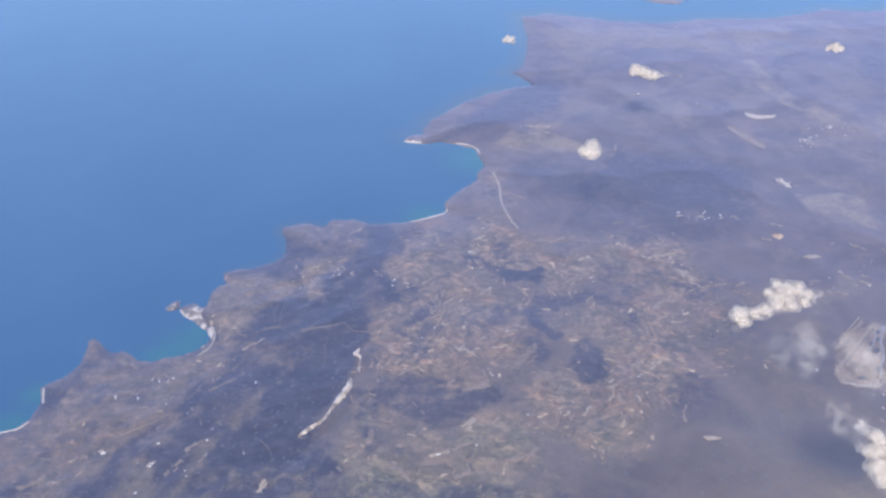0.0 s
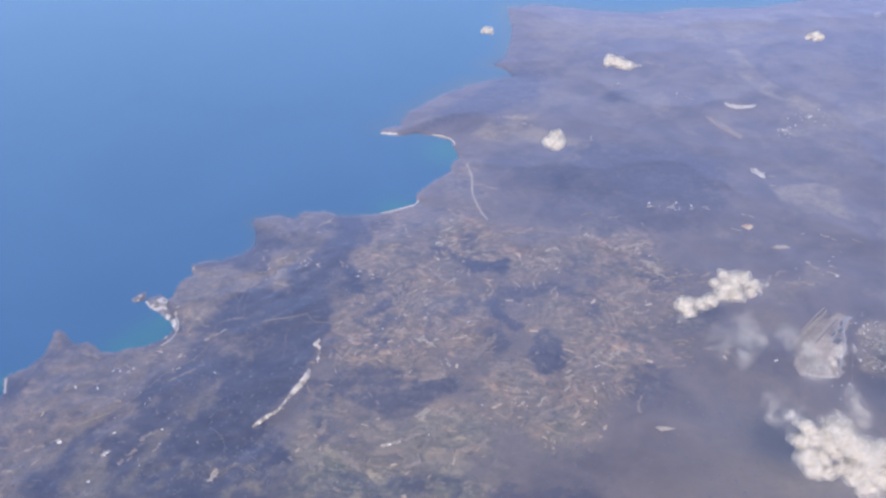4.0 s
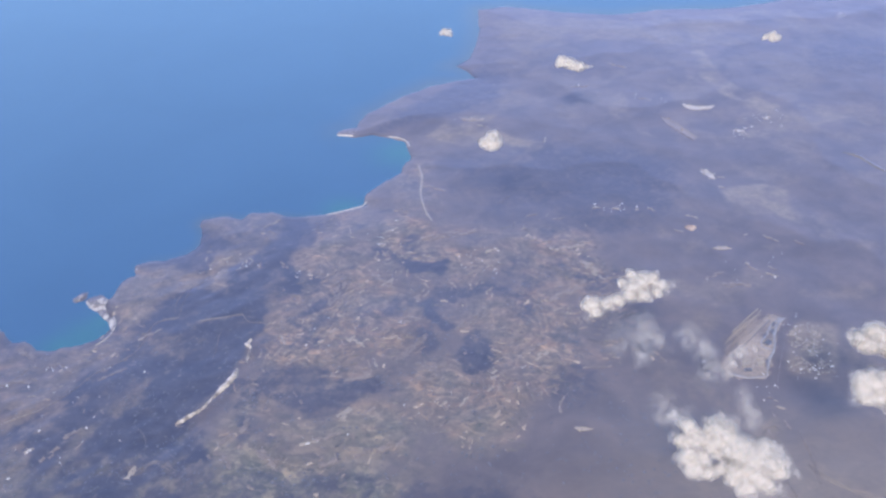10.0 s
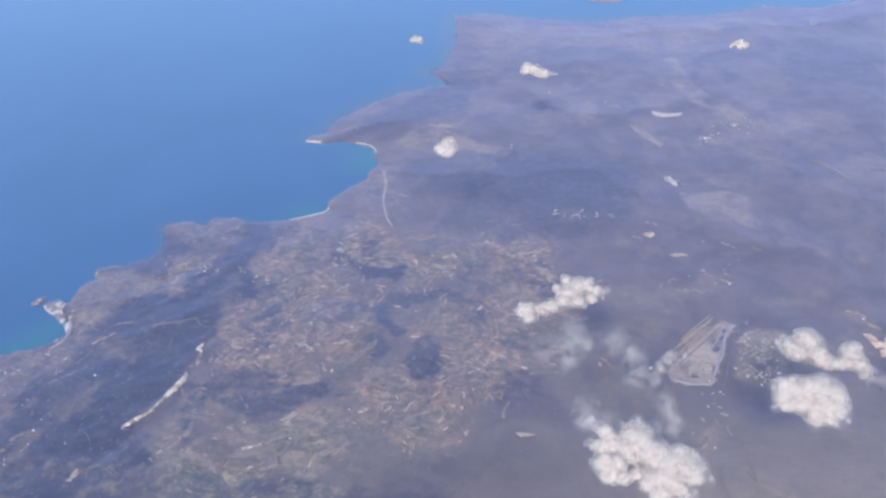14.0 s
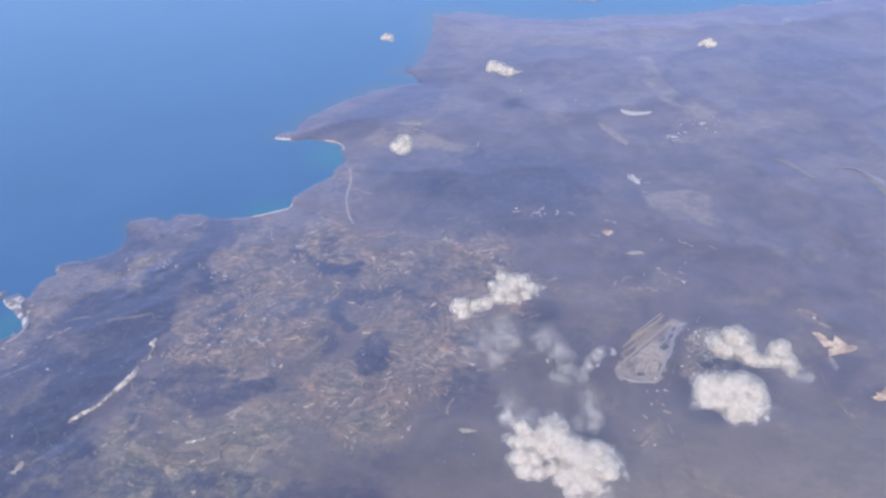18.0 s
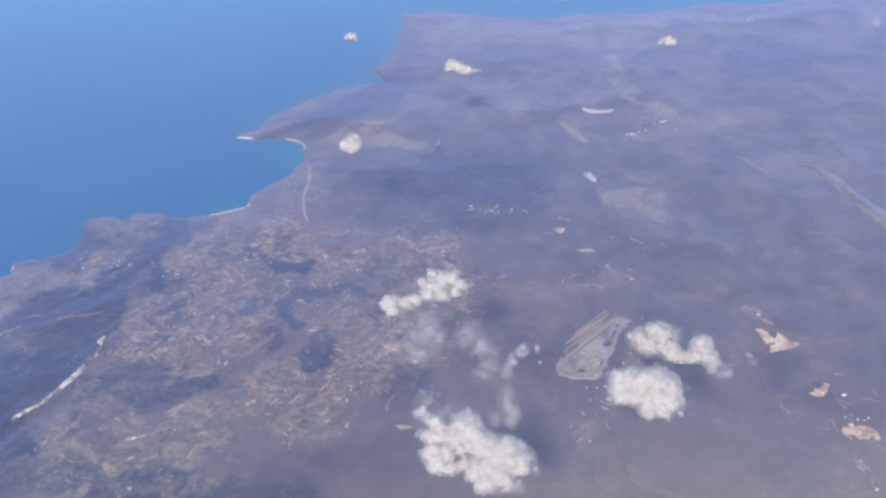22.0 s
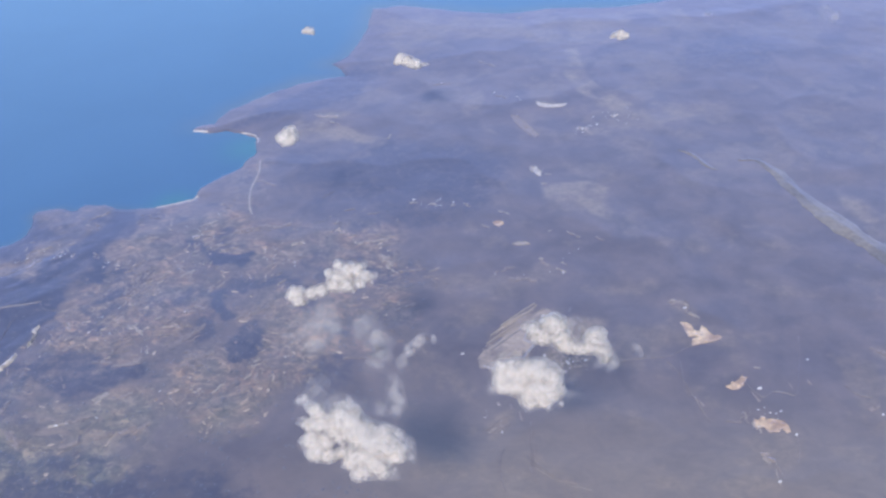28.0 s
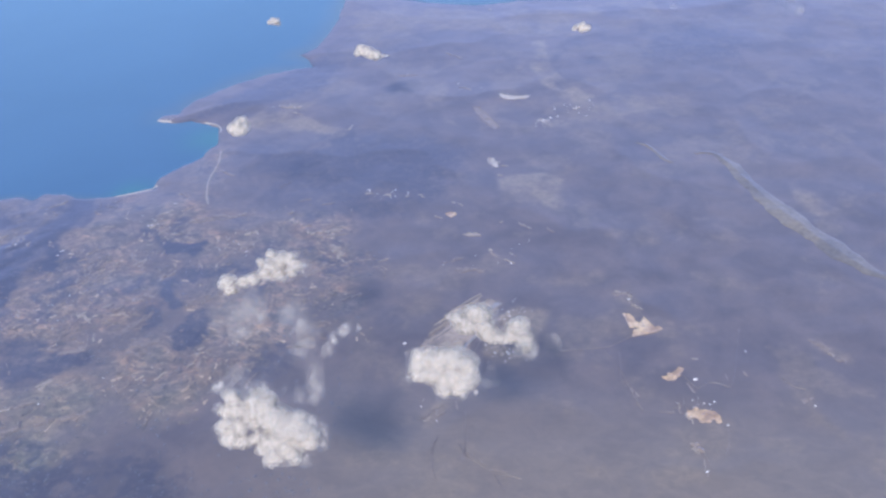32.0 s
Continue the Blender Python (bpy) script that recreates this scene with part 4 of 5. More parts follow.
haze_fade = np.maximum(haze_fade, np.clip(1 + (signed(wx, wy, LAND) + 8 * fbm(wx, wy, 40, 4, 12)) / 26, 0, 1) ** 1.5 * soft(wy - 1360, 50) * soft(1512 - wy, 20) * 0.8)
sea = tagged(sheet("water", sx, sy, np.zeros_like(wx), M_SEA, {"shallow": shallow, "haze_fade": haze_fade}), "calm deep blue sea with turquoise shallows", "sea", kind="structure")


# ---- draped features ----
def smooth_line(pts, step):
    """Points along a rounded line through pts."""
    p = [Vector((*q, 0)) for q in pts]
    p = [2 * p[0] - p[1]] + p + [2 * p[-1] - p[-2]]
    out = []
    for a, b, c, d in zip(p, p[1:], p[2:], p[3:]):
        k = max(2, int((c - b).length / step))
        for i in range(k):
            t = i / k
            out.append(0.5 * (2 * b + (c - a) * t + (2 * a - 5 * b + 4 * c - d) * t * t + (3 * b - a - 3 * c + d) * t ** 3))
    return out + [p[-2]]


def ribbon_mesh(name, pts, width, mat, lift=0.7, wobble=0.25, crown=0.0, seed=1, taper=0.0, step=5.0, profile=(1, 1)):
    """A strip draped on the ground with worn, uneven edges; crown: how far its middle stands up."""
    line, rnd, verts, faces = smooth_line(pts, step), random.Random(seed), [], []
    n = len(line)
    for i, p in enumerate(line):
        d = line[min(i + 1, n - 1)] - line[max(i - 1, 0)]
        side = Vector((-d.y, d.x, 0)).normalized()
        w = width * (1 - taper * abs(2 * i / (n - 1) - 1)) * 0.5 * float(np.interp(i / (n - 1), np.linspace(0, 1, len(profile)), profile))
        for k, s in enumerate((-1.0, -0.5, 0.0, 0.5, 1.0)):
            q = p + side * (s * w * (1 + wobble * (rnd.random() * 2 - 1)))
            up = lift + crown * (1 - abs(s)) * (0.6 + 0.8 * rnd.random())
            verts.append((q.x, q.y, elev(q.x, q.y) + (up if abs(s) < 1 else -0.4)))
        if i:
            b = i * 5
            faces += [(b - 5 + k, b - 4 + k, b + 1 + k, b + k) for k in range(4)]
    me = mesh_from(name, verts, faces, mat)
    me.shade_smooth()
    return me


def patch_mesh(name, outline, mat, lift=0.7, ragged_by=1.5, seed=1, rings=4, dip=0.0, cell=7.0):
    """A patch draped on the ground, with a frayed edge; dip: how deep its middle is dug."""
    rnd, pts = random.Random(seed), []
    for a, b in zip(outline, outline[1:] + outline[:1]):
        k = max(1, int(math.dist(a, b) / cell))
        for i in range(k):
            t = i / k
            pts.append((a[0] + (b[0] - a[0]) * t + rnd.uniform(-1, 1) * ragged_by, a[1] + (b[1] - a[1]) * t + rnd.uniform(-1, 1) * ragged_by))
    bm = bmesh.new()
    top = [bm.verts.new((x, y, 0)) for x, y in pts]
    f = bm.faces.new(top)
    bmesh.ops.triangulate(bm, faces=[f])
    for _ in range(rings):
        long = [e for e in bm.edges if e.calc_length() > cell and not e.is_boundary]
        if not long:
            break
        bmesh.ops.subdivide_edges(bm, edges=long, cuts=1)
        bmesh.ops.triangulate(bm, faces=[g for g in bm.faces if len(g.verts) > 3])
    for v in bm.verts:
        edge = any(e.is_boundary for e in v.link_edges)
        v.co.z = elev(v.co.x, v.co.y) + lift + (0 if edge else (rnd.uniform(-0.25, 0.25) + dip * rnd.uniform(0.3, 1.0)))
    rim = [e for e in bm.edges if e.is_boundary]
    ext = bmesh.ops.extrude_edge_only(bm, edges=rim)["geom"]
    for v in ext:
        if isinstance(v, bmesh.types.BMVert):
            v.co.z -= lift + 1.2
    bmesh.ops.recalc_face_normals(bm, faces=bm.faces[:])
    me = bpy.data.meshes.new(name)
    bm.to_mesh(me)
    bm.free()
    me.materials.append(mat)
    return me


for k, (pts, width) in enumerate(ROADS):
    river = k == 0
    tagged(new("river_bed" if river else "road", ribbon_mesh("road", pts, width * (1.5 if river else 0.75), M_TONE[2] if river else M_TRACK, 0.8, 0.3, seed=k)),
           "pale dry river bed winding down to the bay" if river else "pale dusty road winding across dry land", "river bed" if river else "road", kind="structure")
for name, line, width in (("beach", BEACH_BAY, 5), ("beach", BEACH_TOWN, 4), ("beach", BEACH_COVE, 2.2), ("beach", BEACH_CAPE, 5), ("beach", BEACH_TIP, 3.5), ("beach", BEACH_WEST, 3.5), ("beach", BEACH_SMALL, 4), ("beach", BEACH_HEAD, 6)):
    tagged(new("beach", ribbon_mesh("beach", line, width, M_PALE, 1.0, 0.5, 0.3, seed=int(abs(line[0][0])))), "pale sand beach along the shore", "beach", kind="structure")

# pale cliff with a rubble foot
for line, width, seed in ((CLIFF_LINE, 5.4, 4), (CLIFF_NORTH, 3.6, 5)):
    cliff = tagged(new("cliff"), "pale bare rock cliff above a dark wooded valley", "cliff", kind="structure")
    part("rock_face", ribbon_mesh("rock_face", line, width, M_ROCK, 1.0, 0.6, 3.0, seed, 0.0, 2.5, (0.6, 1.9, 2.1, 1.4, 1.2, 0.6, 0.45, 0.5, 0.9, 1.3, 0.6)), cliff)
    rnd = random.Random(seed)
    run = smooth_line(line, 6)
    for p in run:
        for _ in range(2):
            bm = bmesh.new()
            r = rnd.uniform(0.35, 1.0)
            bmesh.ops.create_icosphere(bm, subdivisions=1, radius=r)
            for v in bm.verts:
                v.co = Vector((v.co.x * rnd.uniform(0.8, 1.5), v.co.y * rnd.uniform(0.8, 1.5), v.co.z * rnd.uniform(0.4, 0.8)))
            me = bpy.data.meshes.new("boulder")
            bm.to_mesh(me)
            bm.free()
            me.materials.append(M_ROCK)
            q = p + Vector((rnd.gauss(0, width * 0.35), rnd.gauss(0, width * 0.35), 0))
            part("boulder", me, cliff).location = (q.x, q.y, elev(q.x, q.y) + 0.4 * r)

def ridge_mesh(line, width, high, seed):
    """A long bare crest cut by gullies, its flanks running out unevenly into the scrub."""
    run, verts, faces, across = smooth_line(line, 5.0), [], [], 13
    for i, p in enumerate(run):
        d = run[min(i + 1, len(run) - 1)] - run[max(i - 1, 0)]
        side = Vector((-d.y, d.x, 0)).normalized()
        end = min(1.0, 4.0 * min(i, len(run) - 1 - i) / len(run) + 0.15)
        for k in range(across):
            u = 2 * k / (across - 1) - 1
            fray = 1 + 1.5 * float(fbm(np.array(p.x + 40 * (u > 0)), np.array(p.y), 44, 3, seed, 0.45))
            q = p + side * (u * width * (0.42 + 0.75 * i / len(run)) * 0.5 * end * max(0.35, 0.5 + 0.5 * fray))
            gully = float(fbm(np.array(q.x), np.array(q.y), 22, 4, seed + 3))
            up = high * end * (1 - abs(u)) ** 1.3 * (1 + 0.9 * gully) + 0.5 * (1 - abs(u)) + (0.45 if k not in (0, across - 1) else -0.5)
            verts.append((q.x, q.y, elev(q.x, q.y) + up))
        if i:
            b = i * across
            faces += [(b - across + k, b - across + 1 + k, b + 1 + k, b + k) for k in range(across - 1)]
    me = mesh_from("ridge", verts, faces, M_RIDGE)
    me.shade_smooth()
    return me


for line, width, high, seed in ((RIDGE_EAST, 54, 1.6, 11), (RIDGE_SPUR, 12, 0.6, 12)):
    tagged(new("ridge", ridge_mesh(line, width, high, seed)), "long bare rocky ridge, grey-brown and eroded", "ridge", kind="structure")

for k, (outline, mat, label) in enumerate((
        (PIT_LARGE, M_SAND, "large open sand pit of orange earth"), (PIT_SMALL, M_SAND, "small sand pit of orange earth"), (PIT_SOUTH, M_SAND, "ragged sand quarry of pale orange earth"), (PIT_TRACK, M_TONE[1], "dug strip of bare orange soil"),
        (CAPE_ROCK, M_CAPE, "pale bare rock headland above the sea"), (ISLET_ROCK, M_CAPE, "small pale rock islet off the headland"),
        (QUARRY_FAR, M_PALE, "long narrow quarry of pale earth"), (QUARRY_STRIP, M_TONE[1], "cleared strip of bare brown earth"), (SPOT_TAN, M_TONE[2], "lone straw-coloured field in dark scrub"),
        (SPOT_BARE, M_SAND, "small bright clearing in dark scrub"), (SPOT_LINE, M_TONE[2], "narrow bare clearing in dark scrub"), (PIT_WEST, M_PALE, "small pale quarry in dark scrub"))):
    rocky = mat is M_CAPE
    pit = tagged(new("headland" if rocky else "sand_pit"), label, "headland" if rocky else "quarry", kind="structure")
    part("rock" if rocky else "pit_floor", patch_mesh("pit_floor", outline, mat, 1.2, 0.7 if k < 6 else 2.0, k, cell=5.0, dip=1.0 if rocky else -0.6), pit)
    rnd = random.Random(100 + k)
    for _ in range(5 if k < 4 else 2):
        a, b = rnd.choice(outline), rnd.choice(outline)
        t = rnd.uniform(0.25, 0.75)
        x, y = a[0] + (b[0] - a[0]) * t, a[1] + (b[1] - a[1]) * t
        bm = bmesh.new()
        bmesh.ops.create_cone(bm, cap_ends=True, segments=9, radius1=rnd.uniform(2, 4), radius2=0.6, depth=rnd.uniform(1, 2.2))
        for v in bm.verts:
            v.co.x, v.co.y = v.co.x * rnd.uniform(0.8, 1.3), v.co.y * rnd.uniform(0.8, 1.3)
        me = bpy.data.meshes.new("spoil_heap")
        bm.to_mesh(me)
        bm.free()
        me.materials.append(mat)
        part("boulder" if rocky else "spoil_heap", me, pit).location = (x, y, elev(x, y) + 1.6)

# ---- airfield ----
airfield = tagged(new("airfield"), "old airfield with pale concrete runways and loops", "airfield", kind="structure")
part("airfield_ground", patch_mesh("airfield_ground", AIR_GROUND, M_GRAVEL, 0.6, 5.0, 3), airfield)
for name, line, width, mat in (("runway", RUNWAY_A, 3.4, M_TONE[2]), ("runway", RUNWAY_B, 2.4, M_TONE[1]), ("runway", RUNWAY_C, 2.6, M_ASPHALT), ("taxiway", TAXI_MAIN, 4.4, M_PAVED), ("taxiway", TAXI_SIDE, 3.2, M_PAVED),
                               ("taxiway", TAXI_CROSS, 3.2, M_PAVED), ("taxiway", TAXI_SOUTH, 2.8, M_PAVED), ("taxiway", TAXI_LOOP, 3.2, M_TONE[3])):
    part(name, ribbon_mesh(name, line, width, mat, 1.5 if name == "taxiway" else 1.3, 0.2, seed=len(line)), airfield)
rnd = random.Random(31)
for k in range(11):
    off, a, b = 3.5 + 2.2 * k + rnd.uniform(-0.6, 0.6), rnd.uniform(0.0, 0.3), rnd.uniform(0.55, 1.0)
    run = [(682 - 91 * u - 0.75 * off, 1197 - 103 * u + 0.66 * off + rnd.uniform(-0.8, 0.8)) for u in (a, a + (b - a) * 0.35, a + (b - a) * 0.7, b)]
    part("mown_strip", ribbon_mesh("mown_strip", run, rnd.uniform(0.9, 1.9), rnd.choice((M_TONE[1], M_TONE[2], M_TONE[3], M_GRAVEL)), 1.2, 0.45, seed=k), airfield)
for outline, mat in ((APRON, M_PAVED), (BLOCK_A, M_TONE[3]), (BLOCK_B, M_TONE[2])):
    part("apron", patch_mesh("apron", outline, mat, 1.4, 1.0, 4), airfield)
for outline in (ISLAND_A, ISLAND_B, ISLAND_C, ISLAND_D, ISLAND_E, ISLAND_F):
    part("grass_island", patch_mesh("grass_island", outline, M_SCRUB, 1.9, 0.6, 5), airfield)

# ---- buildings ----
def building(w, d, h, pitched):
    """A house or hall: walls with a plinth step, and a gabled or parapet roof."""
    walls = [(-w, -d), (w, -d), (w, d), (-w, d)]
    verts = [(x, y, z) for z in (-1.5, h) for x, y in walls]
    faces = [(0, 1, 5, 4), (1, 2, 6, 5), (2, 3, 7, 6), (3, 0, 4, 7)]
    wall = mesh_from("wall", verts, faces, M_WALL)
    e = 0.15
    if pitched:
        v = [(-w - e, -d - e, h), (w + e, -d - e, h), (w + e, d + e, h), (-w - e, d + e, h), (-w - e, 0, h + d * 0.5), (w + e, 0, h + d * 0.5)]
        f = [(0, 1, 5, 4), (2, 3, 4, 5), (3, 0, 4), (1, 2, 5), (3, 2, 1, 0)]
    else:
        v = [(x * s, y * s, z) for s, z in ((1.03, h - 0.05), (1.03, h + 0.35), (0.93, h + 0.35), (0.93, h + 0.1)) for x, y in walls]
        f = [(r * 4 + k, r * 4 + (k + 1) % 4, r * 4 + 4 + (k + 1) % 4, r * 4 + 4 + k) for r in range(3) for k in range(4)] + [(12, 13, 14, 15)]
    return wall, mesh_from("roof", v, f, M_ROOF)


KINDS = [building(1.6, 1.1, 0.9, True), building(2.4, 1.5, 1.0, False), building(3.6, 1.4, 1.0, True), building(2.0, 1.8, 1.3, False), building(4.6, 2.1, 1.2, False)]
M_WHITE_ROOF = {}
for wall, roof in KINDS:
    white = roof.copy()
    white.materials[0] = M_WALL
    M_WHITE_ROOF[roof.name] = white
rnd = random.Random(7)
for tx, ty, rx, ry, count in TOWNS:
    for _ in range(count):
        x, y = tx + rx * rnd.gauss(0, 0.55), ty + ry * rnd.gauss(0, 0.55)
        if elev(x, y) < 0.3:
            continue
        big = rnd.random() < 0.3
        wall, roof = rnd.choice(KINDS[2:] if big else KINDS[:4])
        house = new("warehouse" if big else "house")
        house.matrix_basis = pose(x, y, elev(x, y) + 0.4, 0, 0, rnd.choice((20, 24, 112, 118)) + rnd.uniform(-8, 8))
        house.scale = (rnd.uniform(0.2, 0.45),) * 3
        tagged(house, "long pale flat-roofed warehouse among fields" if big else "small whitewashed house in a scattered village", "warehouse" if big else "house", "village buildings")
        part("wall", wall, house), part("roof", roof, house)

rnd = random.Random(19)
for x, y in SHEDS:
    wall, roof = rnd.choice(KINDS[2:])
    shed = new("warehouse")
    shed.matrix_basis = pose(x, y, elev(x, y) + 0.5, 0, 0, rnd.choice((20, 110)) + rnd.uniform(-12, 12))
    shed.scale = (rnd.uniform(0.35, 0.62),) * 3
    tagged(shed, "large white-roofed hall standing alone in open land", "warehouse", "lone halls")
    part("wall", wall, shed), part("roof", M_WHITE_ROOF[roof.name], shed)

# ---- clouds ----
def lump(bm_data, centre, r, level, seed):
    """A billowing ball, its surface pushed out in rounded heads."""
    bm = bmesh.new()
    bmesh.ops.create_icosphere(bm, subdivisions=level, radius=1.0)
    off = len(bm_data[0])
    for v in bm.verts:
        p = v.co.normalized()
        w = Vector(centre) + p * r
        k = 0.0
        for s, amp in ((r * 1.2, 0.36), (r * 0.6, 0.07)):
            k += amp * noise.noise(w / s + Vector((seed, 0, 0)))
        q = Vector(centre) + Vector((p.x, p.y, p.z * (0.85 if p.z > 0 else 0.55))) * r * (1 + k)
        bm_data[0].append(tuple(q))
    bm_data[1].extend([tuple(v.index + off for v in f.verts) for f in bm.faces])
    bm.free()


def veil_mesh(spots, density, seed, mat=None, stretch=1.0):
    """Thin domes of mist, dense in the middle and fading to nothing at the rim."""
    verts, faces, rims, dens = [], [], [], []
    rnd = random.Random(seed)
    for x, y, z, r in spots:
        a0, sx, sy, tilt = rnd.uniform(0, 6.28), rnd.uniform(0.8, 1.25) / stretch, rnd.uniform(0.8, 1.25) * stretch, rnd.uniform(0.25, 0.55)
        lean = rnd.uniform(-0.9, 0.9)
        base, R, S = len(verts), 6, 20
        d = density * rnd.uniform(0.7, 1.2)
        for i in range(R + 1):
            q = i / R
            for j in range(S):
                a = a0 + j * math.tau / S
                u, v = q * r * sx * math.cos(a), q * r * sy * math.sin(a)
                u, v = u * math.cos(lean) - v * math.sin(lean), u * math.sin(lean) + v * math.cos(lean)
                verts.append((x + u, y + v, z + r * 0.18 * (1 - q * q) + v * tilt + 0.12 * r * noise.noise(Vector((x + u, y + v, z)) / (r * 0.5))))
                rims.append((1 - q * q) ** 1.4), dens.append(d)
                if i:
                    faces.append((base + (i - 1) * S + j, base + (i - 1) * S + (j + 1) % S, base + i * S + (j + 1) % S, base + i * S + j))
    me = mesh_from("veil", verts, faces, mat or M_VEIL)
    me.attributes.new("rim", "FLOAT", "POINT").data.foreach_set("value", rims)
    me.attributes.new("thick", "FLOAT", "POINT").data.foreach_set("value", dens)
    me.shade_smooth()
    return me


def cloud_layer(name, cloud, puffs, foot, swell_by, size, mat, index, cut, label=""):
    """One closed, billowing skin round the puffs, larger or smaller by swell_by."""
    rnd, data = random.Random(40 + index), ([], [])
    for x, y, z, r in puffs:
        local = Vector((x, y, z)) - foot
        lump(data, local, r * swell_by, 3, index * 3.1)
        for _ in range(2):
            d = Vector((rnd.gauss(0, 1), rnd.gauss(0, 1), rnd.gauss(0.3, 0.8))).normalized()
            lump(data, local + d * r * 0.7 * swell_by, r * rnd.uniform(0.5, 0.75) * swell_by, 2, index * 3.1)
    ob = part(name, mesh_from(name, data[0], data[1], mat), cloud, label)
    fuse = ob.modifiers.new("fuse", "REMESH")
    fuse.mode, fuse.voxel_size, fuse.use_smooth_shade = "VOXEL", max(0.35, size * 0.07), True
    melt = ob.modifiers.new("melt", "SMOOTH")
    melt.factor, melt.iterations = 0.5, 60
    for k, (wide, strong) in enumerate(((1.6, 0.42), (0.75, 0.13))):
        puffy = bpy.data.textures.new("billow", "CLOUDS")
        puffy.noise_scale, puffy.noise_depth = size * wide, 1
        swell = ob.modifiers.new("swell", "DISPLACE")
        swell.texture, swell.strength, swell.mid_level, swell.texture_coords = puffy, size * strong, cut, "LOCAL"


for index, (puffs, label) in enumerate(((CLOUD_S, "large bright white cumulus cloud with ragged edges"), (CLOUD_R, "rounded bright white cumulus cloud"), (CLOUD_RA, "curved soft white cumulus cloud"), (CLOUD_A, "white cumulus cloud trailing to one side"),
                                        (CLOUD_B, "small round white cumulus cloud"), (CLOUD_C, "small flat white cumulus cloud"), (CLOUD_D, "tiny faint white cloud over the coast"), (CLOUD_E, "tiny faint white cloud over far hills"))):
    rnd = random.Random(40 + index)
    foot = Vector(puffs[0][:3])
    cloud = tagged(new("cloud"), label, "cloud", "cumulus clouds")
    cloud.location = foot
    middle = sum((Vector(p[:3]) for p in puffs), Vector()) / len(puffs) - foot
    size = sum(p[3] for p in puffs) / len(puffs)
    cloud_layer("body", cloud, puffs, foot, 0.84, size, M_CLOUD, index, 0.5)
    for swell_by, mat in zip((0.98, 1.13, 1.32), M_MISTS):
        cloud_layer("mist_layer", cloud, puffs, foot, swell_by, size, mat, index, 0.5, "thin torn white mist round the cloud")
    for k, (x, y, z, r) in enumerate(puffs):
        local = Vector((x, y, z)) - foot
        out = (local - middle) * 0.26
        spot = (local.x + out.x + rnd.gauss(0, r * 0.42), local.y + out.y + rnd.gauss(0, r * 0.42), local.z + out.z + rnd.gauss(0.1, 0.3) * r, r * rnd.uniform(0.8, 1.25))
        part("veil", veil_mesh([spot], 0.8, index * 100 + k), cloud, "thin misty cloud fringe")

for index, (puffs, density, label) in enumerate(((WISPS_A, 0.21, "thin torn wisps of white cloud"), (WISPS_ARC, 0.36, "thin curling wisp of white cloud"), (WISPS_S, 0.23, "thin torn wisps beside a cumulus cloud"), (WISPS_RA, 0.52, "soft pale haze of cloud beside a cumulus"), (WISPS_R, 0.2, "faint scraps of drifting cloud"), (WISPS_FAR, 0.22, "faint far streaks of cloud"))):
    rnd = random.Random(80 + index)
    wisp = tagged(new("cloud_wisp"), label, "cloud")
    wisp.location = puffs[0][:3]
    for x, y, z, r in puffs:
        spots = [(x - puffs[0][0] + rnd.gauss(0, r * 0.4), y - puffs[0][1] + rnd.gauss(0, r * 0.4), z - puffs[0][2] + rnd.gauss(0, r * 0.2), r * rnd.uniform(0.8, 1.5)) for _ in range(3)]
        for k, spot in enumerate(spots):
            part("veil", veil_mesh([spot], density * 1.25, index * 90 + k + int(r), M_WISP, 1.35), wisp)

# ---- fields and scrub, laid on the ground ----
def field_outline(rnd, length, width):
    a, b = length * 0.5, width * 0.5
    bend = rnd.uniform(-0.3, 0.3) * width
    k = 2 if length < 18 else 5
    side = [-1 + 2 * i / k for i in range(k + 1)]
    ring = [(a * t, -b + bend * (1 - t * t)) for t in side] + [(a * t, b + bend * (1 - t * t)) for t in reversed(side)]
    return [(x + rnd.uniform(-0.12, 0.12) * length, y * rnd.uniform(0.5, 1.3) + rnd.uniform(-0.2, 0.2) * width) for x, y in ring]


def field_geometry(rnd, x, y, length, width, degrees, lift):
    c, s = math.cos(radians(degrees)), math.sin(radians(degrees))
    ring = [(x + u * c - v * s, y + u * s + v * c) for u, v in field_outline(rnd, length, width)]
    n = len(ring)
    top = [(p, q, elev(p, q) + lift) for p, q in ring]
    mid = (x, y, elev(x, y) + lift + 0.15)
    low = [(p, q, z - lift - 1.5) for p, q, z in top]
    return top + [mid] + low, [(i, (i + 1) % n, n) for i in range(n)] + [(i, n + 1 + i, n + 1 + (i + 1) % n, (i + 1) % n) for i in range(n)]


rnd = random.Random(11)
for x, y, length, width, degrees, tone in FIELDS:
    if max(float(signed(x, y, q)) for q in (WOOD_VALLEY, WOOD_COAST, WOOD_COPSE)) > 0:
        continue
    count = max(1, round(length / 9))
    c, q = math.cos(radians(degrees)), math.sin(radians(degrees))
    for k in range(count * (2 if width > 8 else 1)):
        along, across = ((k % count + 0.5) / count - 0.5) * length + rnd.gauss(0, 1.2), rnd.gauss(0, 0.28) * width
        v, f = field_geometry(rnd, x + along * c - across * q, y + along * q + across * c, length / count * rnd.uniform(0.8, 1.25), min(width, 7) * rnd.uniform(0.5, 0.9), degrees + rnd.gauss(0, 10), 0.7)
        part("field", mesh_from("field", v, f, M_TONE[max(0, tone - (rnd.random() < 0.3))]), ground)

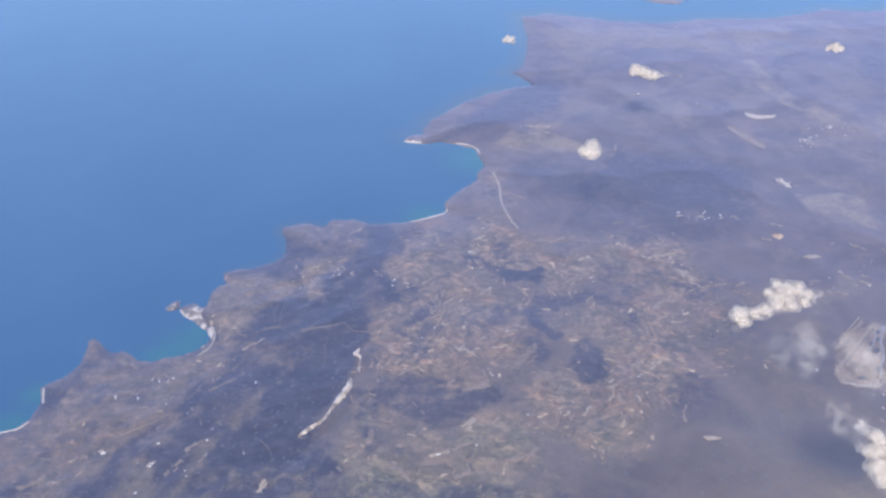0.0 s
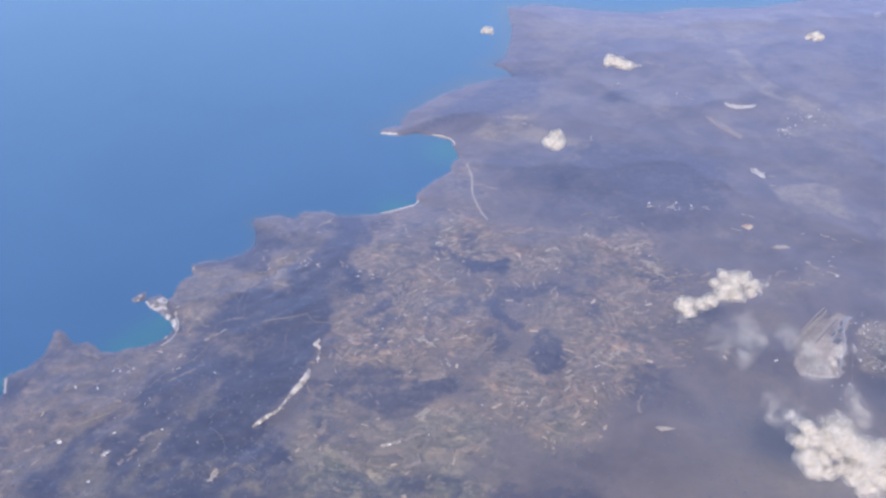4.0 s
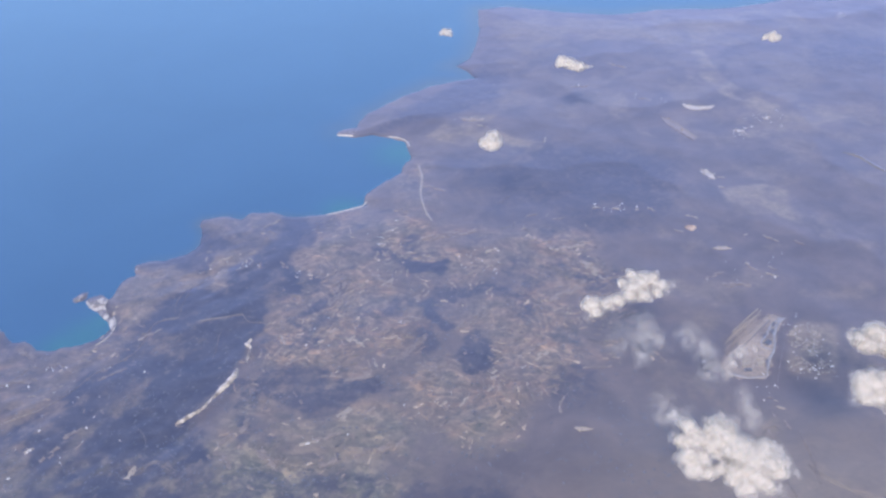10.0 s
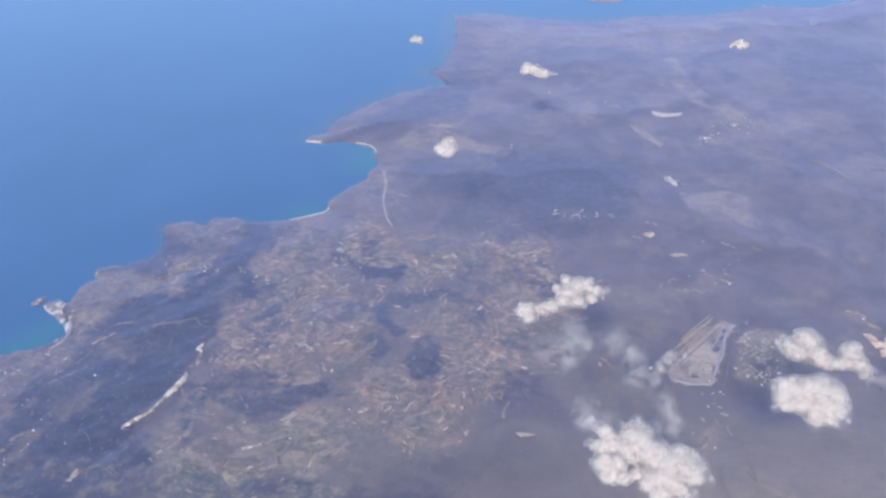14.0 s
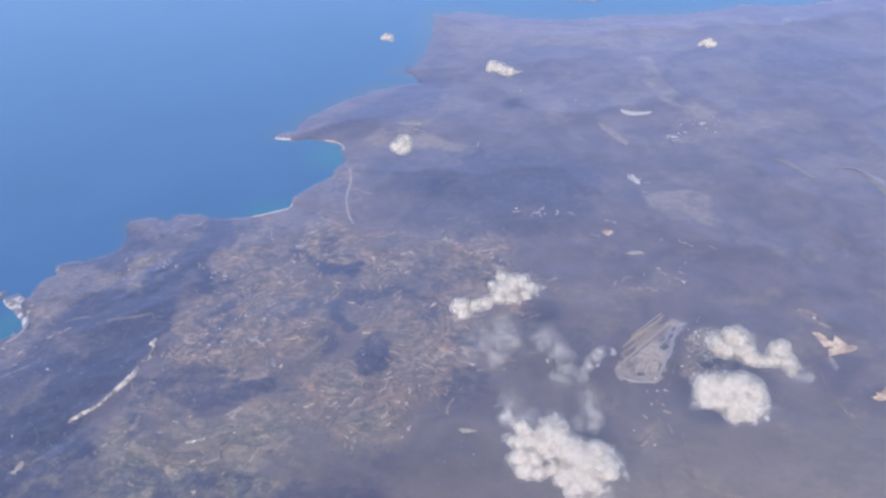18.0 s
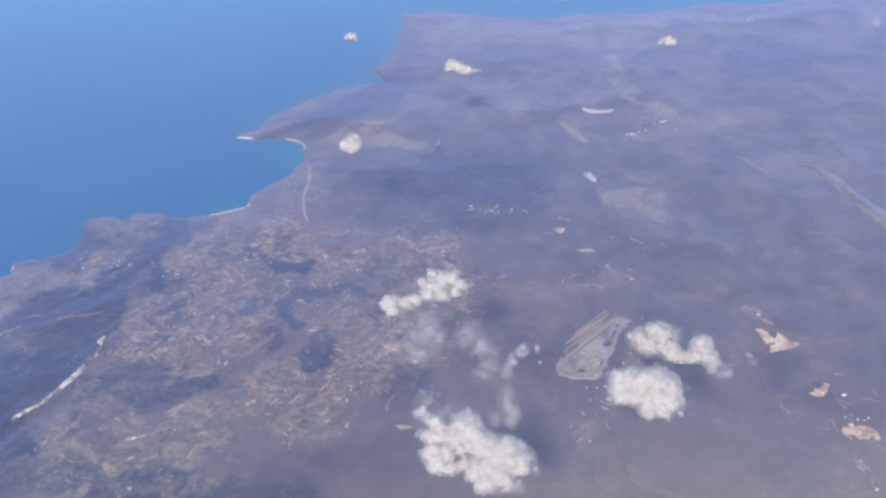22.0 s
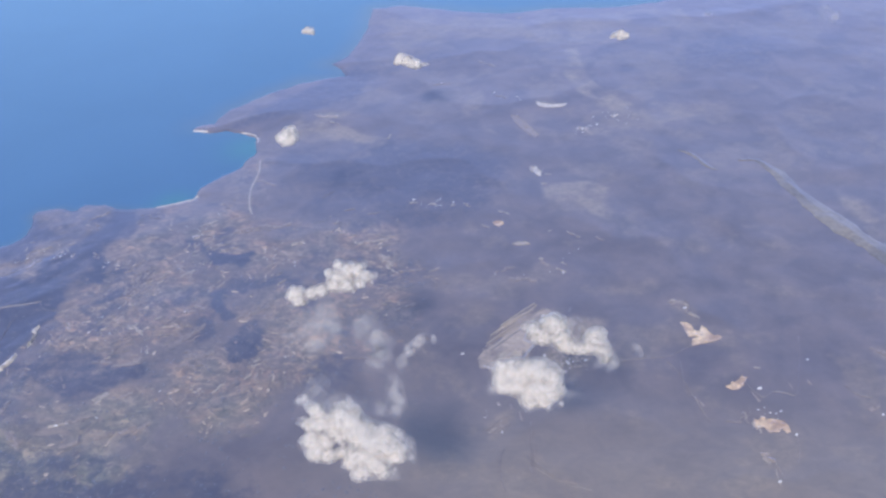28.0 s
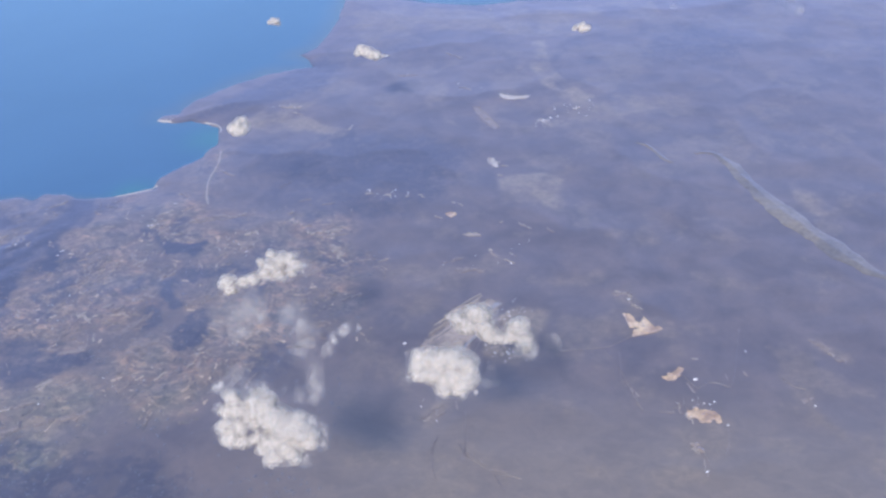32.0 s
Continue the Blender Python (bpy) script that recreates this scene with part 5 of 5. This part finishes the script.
for _ in range(85):
    x, y = 716 + 26 * rnd.uniform(-1, 1), 1112 + 52 * rnd.uniform(-1, 1)
    v, f = field_geometry(rnd, x, y, rnd.uniform(4, 10), rnd.uniform(1.8, 5), rnd.choice((22, 112)) + rnd.gauss(0, 9), 0.7)
    part("field", mesh_from("field", v, f, M_TONE[rnd.choice((0, 1, 2, 2, 3))]), ground)
cand = np.random.RandomState(5)
many_v, many_f, made = [], [], 0
fx, fy = cand.uniform(-700, 520, 26000), cand.uniform(740, 1540, 26000)
inside = soft(signed(fx, fy, FARMLAND) + 26 * fbm(fx, fy, 90, 5, 51), 70)
coastal = np.maximum(0.6 * soft(signed(fx, fy, COASTFARM), 60), 0.5 * soft(signed(fx, fy, COASTSOUTH), 40))
clump = np.clip(0.55 + 1.6 * fbm(fx, fy, 75, 4, 77), 0, 1)
shade = np.maximum(0.9 * soft(fbm(fx, fy, 85, 5, 91) * 100 - 24, 22), 0.85 * soft(0.085 - np.abs(fbm(fx, fy, 130, 5, 131)), 0.07))
for outline in (WOOD_VALLEY, WOOD_COAST, WOOD_HILL, WOOD_COPSE, WOOD_HOOK, WOOD_RIGHT, WOOD_NORTH, WOOD_CAPE):
    shade = np.maximum(shade, soft(signed(fx, fy, outline), 8))
clump = clump * (1 - 0.95 * shade)
lumpy = np.clip(0.15 + 2.4 * (fbm(fx, fy, 46, 3, 205) + 0.12), 0.06, 1)
keep = cand.uniform(0, 1, 26000) < np.maximum(inside, coastal) * clump * lumpy * 0.62
turn = np.degrees(np.arctan2(fbm(fx, fy + 6, 150, 3, 14) - fbm(fx, fy - 6, 150, 3, 14), fbm(fx + 6, fy, 150, 3, 14) - fbm(fx - 6, fy, 150, 3, 14))) + 90
for x, y, a in zip(fx[keep], fy[keep], turn[keep]):
    v, f = field_geometry(rnd, x, y, rnd.choice((1.0, 1.0, 1.6)) * rnd.uniform(3, 11), rnd.uniform(1.4, 4.2), a + rnd.gauss(0, 16), rnd.uniform(0.35, 0.6))
    if made < 200 and y < 1150:
        part("field", mesh_from("field", v, f, M_FIELD), ground)
        made += 1
    else:
        off = len(many_v)
        many_v += v
        many_f += [tuple(i + off for i in g) for g in f]
tagged(part("field_mosaic", mesh_from("field_mosaic", many_v, many_f, M_FIELD_FAR), ground), kind="stuff")

# scrub and copses: low dark humps
hump_v, hump_f = [], []
hx, hy = cand.uniform(-700, 480, 18000), cand.uniform(740, 1330, 18000)
dens = 0.25 + 0.75 * np.clip(fbm(hx, hy, 70, 4, 91) * 2.2, 0, 1)
ok = (cand.uniform(0, 1, 18000) < dens * 0.5) & (signed(hx, hy, LAND) > 8)
for x, y in zip(hx[ok], hy[ok]):
    r, z, off = rnd.uniform(0.8, 2.6), elev(x, y), len(hump_v)
    k0 = rnd.uniform(0, 6.28)
    n = 6
    hump_v += [(x + r * rnd.uniform(0.8, 1.4) * math.cos(k0 + math.tau * i / n), y + r * rnd.uniform(0.8, 1.4) * math.sin(k0 + math.tau * i / n), z - 0.3) for i in range(n)] + [(x + 0.5 * r * math.cos(k0 + math.tau * i / n), y + 0.5 * r * math.sin(k0 + math.tau * i / n), z + 0.2 * r) for i in range(n)] + [(x, y, z + 0.26 * r)]
    hump_f += [(off + i, off + (i + 1) % n, off + n + (i + 1) % n, off + n + i) for i in range(n)] + [(off + n + i, off + n + (i + 1) % n, off + 2 * n) for i in range(n)]
tagged(new("scrub", mesh_from("scrub", hump_v, hump_f, M_SCRUB)), "scattered dark green scrub and copses", "scrub", kind="stuff")
